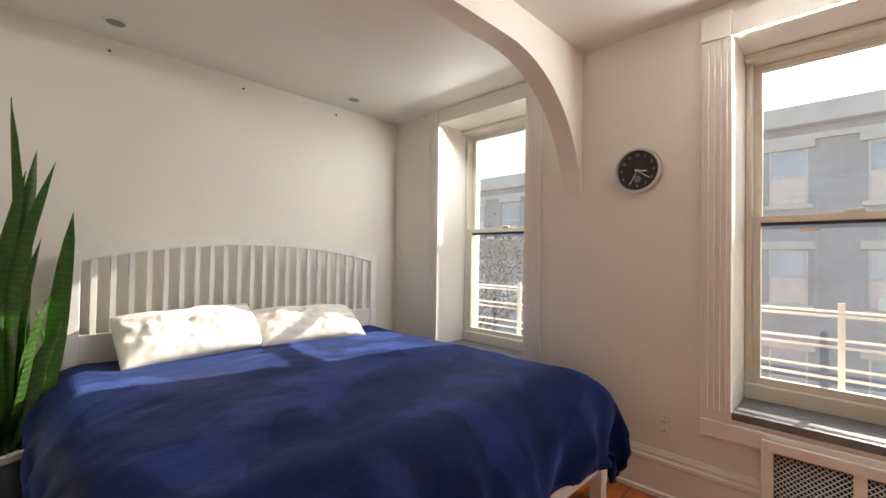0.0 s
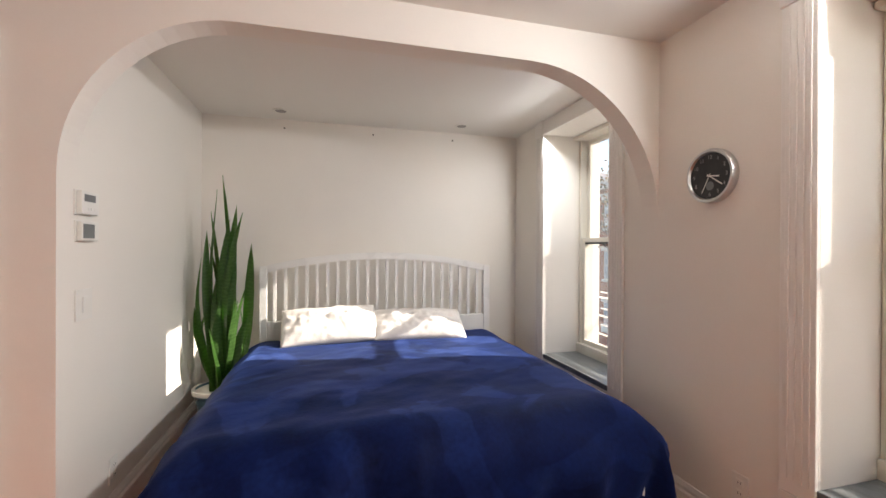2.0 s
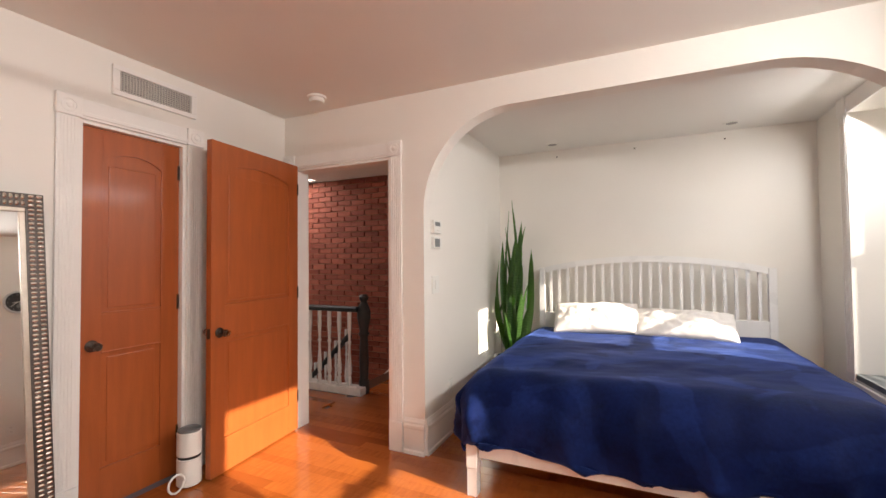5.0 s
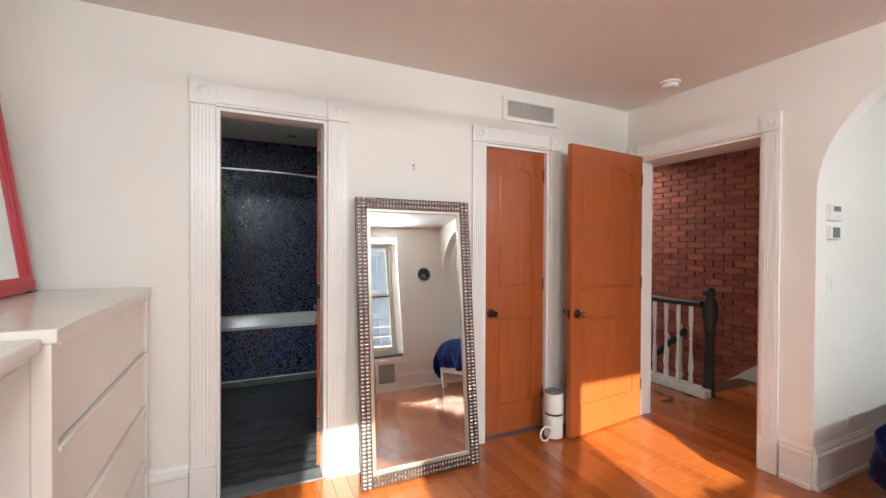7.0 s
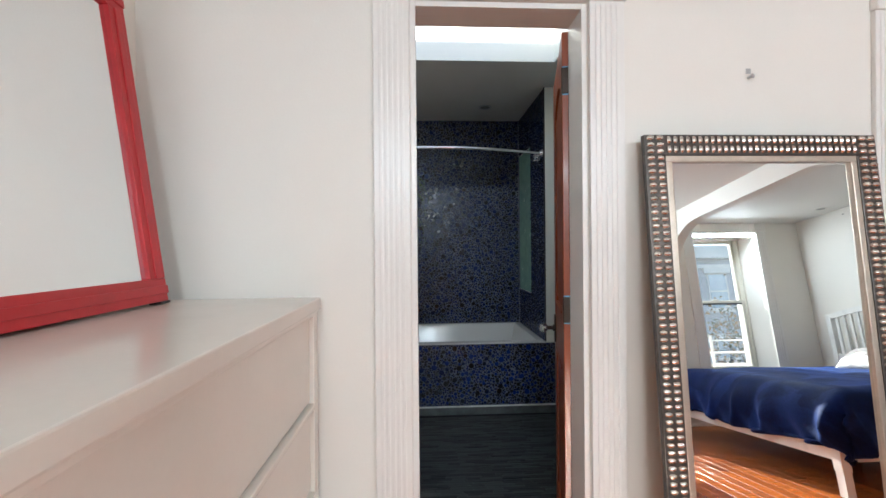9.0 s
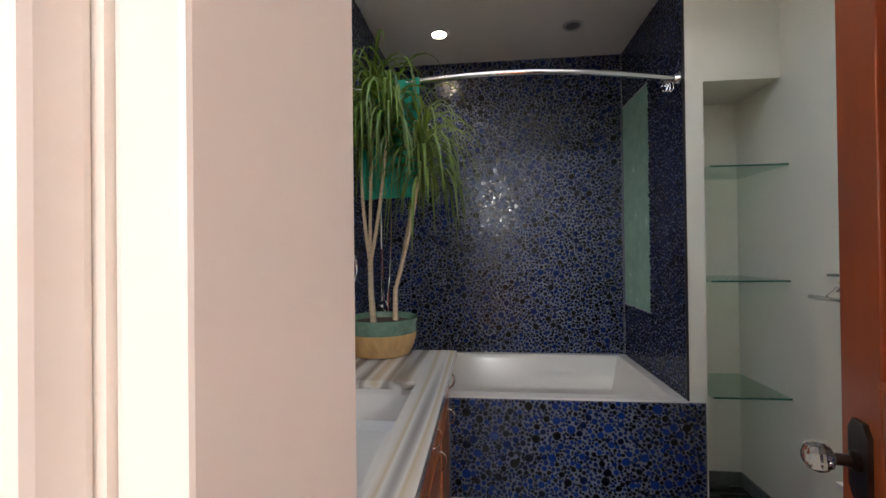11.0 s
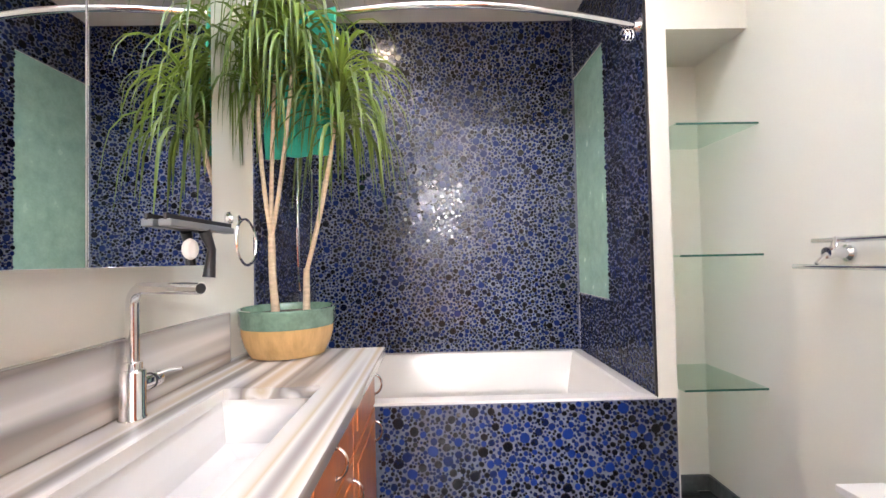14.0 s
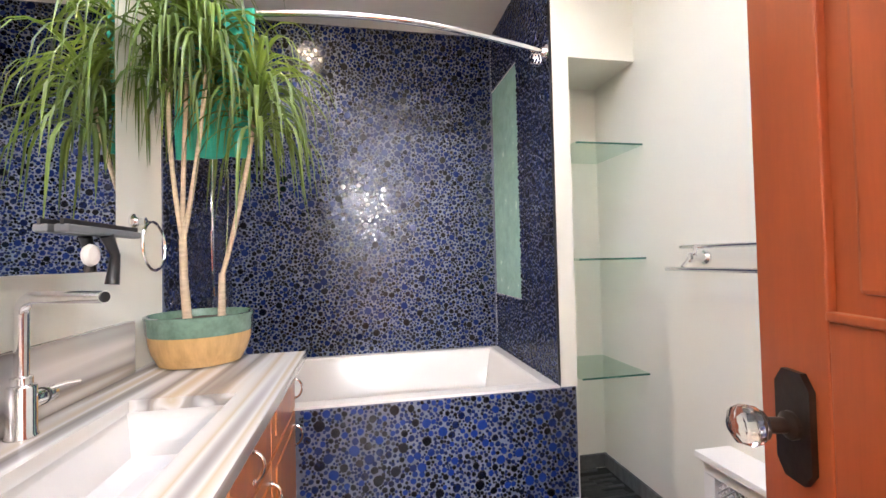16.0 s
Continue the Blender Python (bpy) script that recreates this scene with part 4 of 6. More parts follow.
def floor_mirror():
    """Tall mirror leaning on the wall, in a wide ribbed pewter frame."""
    w, h, th = 0.735, 1.625, 0.035
    m = thing("floor_mirror", (0, 0, 0), "tall leaning mirror in a ribbed pewter-coloured frame", "mirror")
    f = 0.085
    part("backing", boxm((0.01, -0.03, 0.01), (w - 0.01, -0.014, h - 0.01)), BLACK, m)
    part("mirror_glass", boxm((f - 0.004, -0.013, f - 0.004), (w - f + 0.004, -0.006, h - f + 0.004)), MIRROR, m)
    for lo, hi in (((f - 0.02, -0.012, f - 0.02), (w - f + 0.02, 0.004, f)), ((f - 0.02, -0.012, h - f), (w - f + 0.02, 0.004, h - f + 0.02)), ((f - 0.02, -0.012, f), (f, 0.004, h - f)), ((w - f, -0.012, f), (w - f + 0.02, 0.004, h - f))):
        part("inner_bead", boxm(lo, hi, 0.003), PEWTERL, m, "pale champagne inner bead")
    for lo, hi in (((0, -0.014, 0), (w, 0.006, f - 0.02)), ((0, -0.014, h - f + 0.02), (w, 0.006, h)), ((0, -0.014, f - 0.02), (f - 0.02, 0.006, h - f + 0.02)), ((w - f + 0.02, -0.014, f - 0.02), (w, 0.006, h - f + 0.02))):
        part("frame_board", boxm(lo, hi, 0.003), PEWTERD, m)
    # rows of rounded ribs over the four boards
    seg = 8

    def rib(bm, a, b, r):
        tube(bm, [a, b], r, seg)
    for side in ("left", "right"):
        bm = bmesh.new()
        x0, x1 = (0.004, f - 0.024) if side == "left" else (w - f + 0.024, w - 0.004)
        n = 78
        for k in range(n):
            z = 0.012 + (h - 0.024) * k / (n - 1)
            third = (x1 - x0) / 2
            for j in range(2):
                c = x0 + third * (j + 0.5)
                bmesh.ops.create_uvsphere(bm, u_segments=7, v_segments=5, radius=1.0, matrix=Matrix.Translation((c, 0.006, z)) @ Matrix.Diagonal((third * 0.47, 0.011, 0.0088, 1)))
        o = part("ribbed_moulding", bm, PEWTER, m, smooth=True)
        tagged(o, kind="stuff")
    for side in ("low", "high"):
        bm = bmesh.new()
        z0, z1 = (0.004, f - 0.024) if side == "low" else (h - f + 0.024, h - 0.004)
        n = 31
        for k in range(n):
            x = f - 0.01 + (w - 2 * f + 0.02) * k / (n - 1)
            third = (z1 - z0) / 2
            for j in range(2):
                c = z0 + third * (j + 0.5)
                bmesh.ops.create_uvsphere(bm, u_segments=7, v_segments=5, radius=1.0, matrix=Matrix.Translation((x, 0.006, c)) @ Matrix.Diagonal((0.0088, 0.011, third * 0.46, 1)))
        o = part("ribbed_moulding", bm, PEWTER, m, smooth=True)
        tagged(o, kind="stuff")
    lean = 6.2
    m.matrix_basis = pose(0.838, -0.865, 0.004, lean, 0, -0.5)
    return m


PEWTER = material("pewter_rib", (0.66, 0.62, 0.57), 0.24, metal=1.0, vary=0.2, scale=40)
PEWTERD = material("pewter_dark", (0.10, 0.085, 0.075), 0.4, metal=0.8, vary=0.2, scale=40)
PEWTERL = material("champagne", (0.50, 0.42, 0.34), 0.35, metal=0.7, vary=0.1, scale=30)
floor_mirror()
n = thing("wall_nail", (1.191, SX, 1.82), "small steel picture nail in the wall", "nail")
part("nail", lathe(bmesh.new(), [(0.004, 0), (0.004, 0.016), (0.008, 0.018), (0.006, 0.02)], (1.191, SX, 1.82), 8, Matrix.Rotation(radians(-90), 4, "X")), STEEL, n)
part("plaster_chip", boxm((1.184, SX, 1.833), (1.199, SX + 0.002, 1.85), 0.0008), GREY2, n)


def purifier():
    at = (0.185, -0.955, 0.0)
    p = thing("air_purifier", at, "small white cylindrical air purifier on the floor", "air purifier")
    for z0, z1 in ((0.008, 0.165), (0.177, 0.315)):
        part("drum", lathe(bmesh.new(), [(0.058, z0), (0.065, z0 + 0.006), (0.065, z1 - 0.004), (0.06, z1)], at, 32), PLAST, p, smooth=True)
    part("dark_band", lathe(bmesh.new(), [(0.06, 0.16), (0.06, 0.182), (0.01, 0.182)], at, 32), BLACK, p, "black band", smooth=True)
    part("grille_top", lathe(bmesh.new(), [(0.06, 0.313), (0.062, 0.326), (0.052, 0.330), (0.046, 0.322), (0.005, 0.322)], at, 32), GREY, p, smooth=True)
    pts = [(at[0] + 0.06, at[1] + 0.03, 0.05)]
    for k in range(14):
        a = k / 13 * math.pi * 2.1
        pts.append((at[0] + 0.105 + 0.045 * math.cos(a + 2.8), at[1] + 0.04 + 0.01 * k / 13, 0.06 + 0.05 * math.sin(a + 2.8)))
    part("power_cord", tube(bmesh.new(), pts, 0.006, 8), PLAST, p, smooth=True)


purifier()
sm = thing("smoke_detector", (-0.445, -0.551, CZ), "round white smoke detector on the ceiling", "smoke detector")
part("base", lathe(bmesh.new(), [(0.065, 0), (0.065, -0.012), (0.055, -0.014), (0.01, -0.014)], (-0.445, -0.551, CZ), 32), PLAST, sm, smooth=True)
part("cover", lathe(bmesh.new(), [(0.05, -0.014), (0.052, -0.030), (0.044, -0.040), (0.002, -0.042)], (-0.445, -0.551, CZ), 32), PLAST, sm, smooth=True)


def ceiling_fan():
    at = (1.05, 0.90, CZ)
    f = thing("ceiling_fan", at, "white ceiling fan with short pull chain", "ceiling fan")
    part("canopy", lathe(bmesh.new(), [(0.08, 0), (0.08, -0.02), (0.03, -0.05), (0.015, -0.06)], at, 28), PLAST, f, smooth=True)
    part("motor", lathe(bmesh.new(), [(0.02, -0.05), (0.02, -0.16), (0.10, -0.18), (0.12, -0.20), (0.12, -0.26), (0.09, -0.28), (0.05, -0.295), (0.005, -0.295)], at, 32), PLAST, f, smooth=True)
    for k in range(4):
        m = Matrix.Translation((at[0], at[1], CZ - 0.24)) @ Matrix.Rotation(radians(-110 + 90 * k), 4, "Z") @ Matrix.Rotation(radians(9), 4, "X")
        bm = boxm((0.17, -0.055, -0.004), (0.50, 0.055, 0.004), 0.003, m)
        b = part("blade", bm, PLAST, f)
        part("blade_iron", boxm((0.08, -0.018, -0.006), (0.22, 0.018, 0.0), 0.002, m), STEEL, b)
    part("pull_chain", tube(bmesh.new(), [(CH[0], CH[1], CZ - 0.27), (CH[0], CH[1], CH[2] + 0.03)], 0.0015, 6), STEEL, f)
    part("chain_pull", lathe(bmesh.new(), [(0.003, 0.035), (0.006, 0.02), (0.009, 0.006), (0.004, 0.0)], CH, 12), PLAST, f, smooth=True)


CH = (0.95, 0.877, 2.00)
ceiling_fan()


def dresser():
    x0, x1, y0, y1, top = 2.565, 3.09, -1.075, 0.035, 1.135
    d = thing("dresser", ((x0 + x1) / 2, (y0 + y1) / 2, 0), "tall cream lacquered chest of drawers against the wall", "dresser")
    part("top_board", boxm((x0 - 0.012, y0, top - 0.035), (x1, y1 + 0.008, top), 0.004), DRESS, d)
    for y in (y0, y1 - 0.022):
        part("side_panel", boxm((x0 + 0.02, y, 0.0), (x1, y + 0.022, top - 0.036), 0.002), DRESS, d)
        part("front_stile", boxm((x0, y - 0.004 if y < -0.5 else y - 0.018, 0.0), (x0 + 0.04, y + 0.04 if y < -0.5 else y + 0.026, top - 0.036), 0.003), DRESS, d)
    part("back_panel", boxm((x1 - 0.01, y0 + 0.022, 0.05), (x1, y1 - 0.022, top - 0.036)), DRESS, d)
    part("plinth", boxm((x0 + 0.03, y0 + 0.022, 0.0), (x1 - 0.02, y1 - 0.022, 0.06)), DRESS, d)
    zs = [0.075, 0.325, 0.58, 0.835, 1.104]
    for z0, z1 in zip(zs, zs[1:]):
        dw = part("drawer", boxm((x0 + 0.012, y0 + 0.040, z0 + 0.002), (x0 + 0.034, y1 - 0.040, z1 - 0.004), 0.002), DRESS, d)
        part("drawer_lip", boxm((x0 - 0.004, y0 + 0.042, z1 - 0.018), (x0 + 0.014, y1 - 0.042, z1 - 0.004), 0.003), DRESS, dw)
        part("drawer_box", boxm((x0 + 0.034, y0 + 0.05, z0 + 0.02), (x1 - 0.03, y1 - 0.05, z1 - 0.05)), DRESS, dw)


dresser()
RED = material("red_lacquer", (0.50, 0.022, 0.028), 0.4, vary=0.12, scale=12, bump=0.05)


def red_mirror():
    """Square mirror in a red frame, standing on the dresser and leaning on the wall."""
    m = thing("red_framed_mirror", (0, 0, 0), "red wooden framed mirror leaning on the dresser", "mirror")
    w, h, f, th = 0.98, 0.845, 0.062, 0.03
    part("mirror_glass", boxm((-w + f - 0.004, 0.0, f - 0.004), (-f + 0.004, 0.006, h - f + 0.004)), MIRROR, m)
    for lo, hi in (((-w, -0.012, 0), (0, th - 0.012, f)), ((-w, -0.012, h - f), (0, th - 0.012, h)), ((-w, -0.012, f), (-w + f, th - 0.012, h - f)), ((-f, -0.012, f), (0, th - 0.012, h - f))):
        b = part("frame_board", boxm(lo, hi, 0.003), RED, m)
        in_ = [(lo[0] + (0.02 if hi[0] - lo[0] < 0.1 else 0)), -0.016, lo[2] + (0.02 if hi[2] - lo[2] < 0.1 else 0)]
        out_ = [(hi[0] - (0.02 if hi[0] - lo[0] < 0.1 else 0)), -0.010, hi[2] - (0.02 if hi[2] - lo[2] < 0.1 else 0)]
        part("frame_groove", boxm(in_, out_, 0.002), RED, b)
    part("backing", boxm((-w + 0.02, 0.006, 0.02), (-0.02, 0.014, h - 0.02)), BLACK, m)
    for x in (-w + 0.04, -0.02):
        part("rubber_foot", boxm((x - 0.02, -0.016, -0.006), (x + 0.02, 0.016, 0.0), 0.002), BLACK, m)
    # local x runs towards +y in the room; the face looks to -x
    lean = 8.0
    m.matrix_basis = Matrix.Translation((2.955, -0.985, 1.142)) @ Matrix.Rotation(radians(-90 + RED_TURN), 4, "Z") @ Matrix.Rotation(radians(-lean), 4, "X")
    return m


RED_TURN = 0.0
red_mirror()


def mantel():
    y0, y1 = 0.062, 1.75
    m = thing("fireplace_mantel", (2.85, (y0 + y1) / 2, 0), "white painted wooden fireplace mantel with a scalloped frieze", "mantel")
    part("shelf", boxm((2.573, y0, 1.088), (2.838, y1, 1.120), 0.008), WHITEP, m)
    bm = bmesh.new()
    prism(bm, [(2.838, 1.086), (2.590, 1.086), (2.592, 1.072), (2.61, 1.062), (2.62, 1.045), (2.655, 1.03), (2.69, 1.0), (2.838, 1.0)], "y", y0 + 0.015, y1 - 0.015)
    part("bed_mould", bm, WHITEP, m)
    # frieze board with a scalloped, arched lower edge
    bm = bmesh.new()
    n = 78
    for k in range(n):
        u0, u1 = k / n, (k + 1) / n
        ya, yb = y0 + 0.2 + u0 * (y1 - y0 - 0.4), y0 + 0.2 + u1 * (y1 - y0 - 0.4)

        def low(u):
            e = min(u, 1 - u) * (y1 - y0 - 0.4)
            return 0.94 - 0.26 * max(0.0, 1 - e / 0.16) ** 2 - 0.012 * abs(math.sin(e * 40)) * (e < 0.2)
        prism(bm, [(ya, low(u0)), (yb, low(u1)), (yb, 1.0), (ya, 1.0)], "x", 2.72, 2.75)
    bmesh.ops.remove_doubles(bm, verts=bm.verts, dist=1e-5)
    part("frieze", bm, WHITEP, m)
    for ya in (y0 + 0.03, y1 - 0.2):
        part("pilaster", boxm((2.72, ya, 0.0), (2.838, ya + 0.17, 1.0), 0.004), WHITEP, m)
        for k in range(4):
            part("flute", boxm((2.713, ya + 0.03 + k * 0.032, 0.16), (2.722, ya + 0.045 + k * 0.032, 0.93), 0.003), WHITEP, m)
    part("inner_panel", boxm((2.80, y0 + 0.2, 0.0), (2.838, y1 - 0.2, 1.0)), WHITEP, m)


mantel()


def radiator_cover(name, x0, x1, axis, face, out, top, label, cells=10):
    """Panelled radiator cover with diamond mesh grilles. axis: the wall's normal."""
    r = thing(name, ((x0 + x1) / 2, face + out * 0.03, 0) if axis == "y" else (face + out * 0.03, (x0 + x1) / 2, 0), label, "radiator cover")

    def slab(a0, a1, d0, d1, z0, z1, bev=0.003):
        p, q = sorted((face + out * d0, face + out * d1))
        return boxm((a0, p, z0), (a1, q, z1), bev) if axis == "y" else boxm((p, a0, z0), (q, a1, z1), bev)
    depth = 0.045 if axis == "y" else 0.12
    part("frame", slab(x0, x1, depth - 0.02, depth, top - 0.045, top), WHITEP, r)
    part("frame", slab(x0, x1, depth - 0.02, depth, 0.0, 0.12), WHITEP, r)
    w = (x1 - x0) / 2
    for c in (x0, (x0 + x1) / 2 - 0.02, x1 - 0.045):
        part("stile", slab(c, c + (0.04 if c != x0 else 0.045), depth - 0.02, depth, 0.12, top - 0.045), WHITEP, r)
    part("side", slab(x0, x0 + 0.018, 0.0, depth - 0.02, 0, top), WHITEP, r)
    part("side", slab(x1 - 0.018, x1, 0.0, depth - 0.02, 0, top), WHITEP, r)
    part("back", slab(x0 + 0.02, x1 - 0.02, 0.001, 0.006, 0.02, top - 0.01), BLACK, r)
    if axis == "x":
        part("top_board", slab(x0 - 0.015, x1 + 0.015, 0.0, depth + 0.02, top, top + 0.022), WHITEP, r)
    for a0, a1 in ((x0 + 0.045, (x0 + x1) / 2 - 0.02), ((x0 + x1) / 2 + 0.02, x1 - 0.045)):
        bm = bmesh.new()
        step = 0.022
        z0, z1 = 0.12, top - 0.045
        hh = z1 - z0
        k = -int(hh / step) - 1
        while a0 + k * step < a1:
            for s in (1, -1):
                pa, pb = (a0 + k * step, z0), (a0 + k * step + hh, z1)
                t0, t1 = max(0, (a0 - pa[0]) / hh), min(1, (a1 - pa[0]) / hh)
                if t1 > t0:
                    za, zb = z0 + t0 * hh, z0 + t1 * hh
                    if s < 0:
                        za, zb = z0 + z1 - za, z0 + z1 - zb
                    A, B = pa[0] + t0 * hh, pa[0] + t1 * hh
                    y = face + out * (depth - 0.012 + s * 0.001)
                    if axis == "y":
                        tube(bm, [(A, y, za), (B, y, zb)], 0.0022, 4)
                    else:
                        tube(bm, [(y, A, za), (y, B, zb)], 0.0022, 4)
            k += 1
        tagged(part("grille", bm, STEEL, r, "diamond wire grille"), kind="stuff")
    return r


radiator_cover("radiator_cover", 0.18, 0.80, "y", NY, -1, 0.435, "white radiator cover with diamond mesh below the window")

# small table before the front window, with a leaning picture
LW = material("pale_wood", (0.50, 0.34, 0.20), 0.5, vary=0.15, scale=8, stretch=(4, 4, 0.6), bump=0.05)
st = thing("side_table", (0.76, 2.42, 0), "small folding table with pale wooden legs and dark top", "table")
part("tabletop", boxm((0.62, 2.27, 0.735), (0.90, 2.57, 0.753), 0.004), DARKW, st, "dark wood table top")
for lx, ly in ((0.65, 2.30), (0.87, 2.30), (0.65, 2.54), (0.87, 2.54)):
    part("leg", boxm((lx - 0.013, ly - 0.013, 0.0), (lx + 0.013, ly + 0.013, 0.735), 0.003), LW, st)
for ly in (2.30, 2.54):
    part("stretcher", boxm((0.663, ly - 0.008, 0.22), (0.857, ly + 0.008, 0.245), 0.002), LW, st)

# ---- stair hall ----
def baluster_profile(h):
    return [(0.020, 0), (0.020, 0.10 * h), (0.012, 0.12 * h), (0.020, 0.15 * h), (0.024, 0.22 * h), (0.014, 0.42 * h), (0.011, 0.55 * h), (0.020, 0.58 * h), (0.012, 0.61 * h), (0.016, 0.72 * h), (0.020, 0.80 * h), (0.020, h)]


def balustrade():
    b = thing("stair_balustrade", (-1.55, -1.6, 0), "stair balustrade with white turned balusters and black handrail", "balustrade")
    x = -1.56
    part("base_rail", boxm((x - 0.06, -3.4, 0.0), (x + 0.06, -0.96, 0.075), 0.006), WHITEP, b)
    bm = bmesh.new()
    prism(bm, [(x - 0.035, 0.80), (x + 0.035, 0.80), (x + 0.035, 0.835), (x + 0.02, 0.85), (x - 0.02, 0.85), (x - 0.035, 0.835)], "y", -3.4, -1.03)
    part("handrail", bm, BLACK, b, "black handrail")
    y = -1.13
    while y > -2.5:
        part("baluster", lathe(bmesh.new(), [(r, h + 0.075) for r, h in baluster_profile(0.725)], (x, y, 0), 14), WHITEP, b, smooth=True)
        y -= 0.125
    nw = part("newel_post", lathe(bmesh.new(), [(0.050, 0), (0.050, 0.12), (0.042, 0.14), (0.046, 0.3), (0.040, 0.55), (0.055, 0.58), (0.042, 0.60), (0.050, 0.66), (0.066, 0.74), (0.066, 0.80), (0.05, 0.85), (0.042, 0.87), (0.034, 0.885), (0.030, 0.90), (0.044, 0.92), (0.046, 0.945), (0.030, 0.965), (0.002, 0.97)], (x - 0.06, -1.0, 0), 24), BLACK, b, "black turned newel post", smooth=True)
    # lower flight's rail seen between the balusters
    for k in range(5):
        yy = -1.75 - k * 0.16
        part("baluster", lathe(bmesh.new(), [(r, h) for r, h in baluster_profile(0.72)], (x - 0.75, yy, -0.25 - k * 0.15), 12), WHITEP, b, smooth=True)
    bm = bmesh.new()
    tube(bm, [(x - 0.75, -1.7, 0.40), (x - 0.75, -2.6, -0.46)], 0.035, 10)
    part("handrail", bm, BLACK, b, "black sloping handrail")


balustrade()
bm = bmesh.new()
prism(bm, [(-1.85, -0.505), (-0.99, 0.22), (0.03, 0.22), (0.03, 0.0), (-1.02, -0.01), (-1.85, -0.72)], "x", -2.50, -2.47)
solid("trim_stair_skirt", bm, TRIM, "white painted sloping stair skirting board", "skirting")
solid("floor_landing", boxm((-2.6, -1.02, -0.12), (-1.2, 0.035, -0.012)), DECK, "reddish wood landing floor", "floor")
for k in range(6):
    solid("stair_tread_%d" % (k + 1), boxm((-2.5, -1.27 - 0.25 * k, -0.2 - 0.19 * k), (-1.64, -1.0 - 0.25 * k, -0.165 - 0.19 * k), 0.006), DARKW, "dark wood stair tread", "stair")

# ---- bathroom ----
def marble_stripes():
    mt = material("striped_marble", (0.62, 0.58, 0.52), 0.18, vary=0.1, scale=5, coat=0.3)
    nt = mt.node_tree
    b = nt.nodes["Principled BSDF"]
    geo = nt.nodes.new("ShaderNodeNewGeometry")
    mp = nt.nodes.new("ShaderNodeMapping")
    mp.inputs["Rotation"].default_value = (0, 0, radians(9))
    mp.inputs["Scale"].default_value = (6.5, 0.22, 6.5)
    ns = nt.nodes.new("ShaderNodeTexNoise")
    ns.inputs["Scale"].default_value, ns.inputs["Detail"].default_value, ns.inputs["Roughness"].default_value = 1.0, 2.2, 0.5
    rp = nt.nodes.new("ShaderNodeValToRGB")
    stops = ((0.30, (0.60, 0.53, 0.42)), (0.40, (0.66, 0.64, 0.61)), (0.46, (0.24, 0.22, 0.20)), (0.50, (0.36, 0.32, 0.27)), (0.53, (0.64, 0.61, 0.57)), (0.60, (0.52, 0.43, 0.30)), (0.64, (0.64, 0.61, 0.57)), (0.70, (0.30, 0.28, 0.26)), (0.76, (0.68, 0.65, 0.6)))
    rp.color_ramp.elements[0].position, rp.color_ramp.elements[0].color = stops[0][0], (*stops[0][1], 1)
    rp.color_ramp.elements[1].position, rp.color_ramp.elements[1].color = stops[-1][0], (*stops[-1][1], 1)
    for p, c in stops[1:-1]:
        e = rp.color_ramp.elements.new(p)
        e.color = (*c, 1)
    nt.links.new(geo.outputs["Position"], mp.inputs[0])
    nt.links.new(mp.outputs[0], ns.inputs["Vector"])
    nt.links.new(ns.outputs["Fac"], rp.inputs[0])
    nt.links.new(rp.outputs[0], b.inputs["Base Color"])
    return mt


MARBLE = marble_stripes()
CERAM = material("white_ceramic", (0.68, 0.66, 0.63), 0.2, vary=0.02, scale=3, coat=0.4)
CABW = material("orange_cabinet_wood", (0.46, 0.15, 0.045), 0.32, vary=0.25, scale=4, stretch=(6, 6, 0.8), bump=0.05, bump_scale=40, coat=0.2)


def basin(bm, x0, x1, y0, y1, top, depth, slope, rim=0.0):
    """An open basin: outer lip at top, sloping sides, flat bottom, as one surface with thickness below."""
    def ring(ins, z, r=0.02):
        return [bm.verts.new(p) for p in ((x0 + ins, y0 + ins, z), (x1 - ins, y0 + ins, z), (x1 - ins, y1 - ins, z), (x0 + ins, y1 - ins, z))]
    rings = [ring(0, top - depth - 0.03), ring(0, top)]
    if rim:
        rings.append(ring(rim - 0.01, top + 0.003))
        rings.append(ring(rim, top - 0.003))
    rings += [ring(rim + 0.006, top - 0.02), ring(rim + slope * 0.8, top - depth + 0.05), ring(rim + slope, top - depth + 0.015), ring(rim + slope + 0.05, top - depth)]
    for a, b in zip(rings, rings[1:]):
        for k in range(4):
            bm.faces.new((a[k], a[(k + 1) % 4], b[(k + 1) % 4], b[k]))
    bm.faces.new(rings[-1])
    bm.faces.new(rings[0][::-1])
    return bm


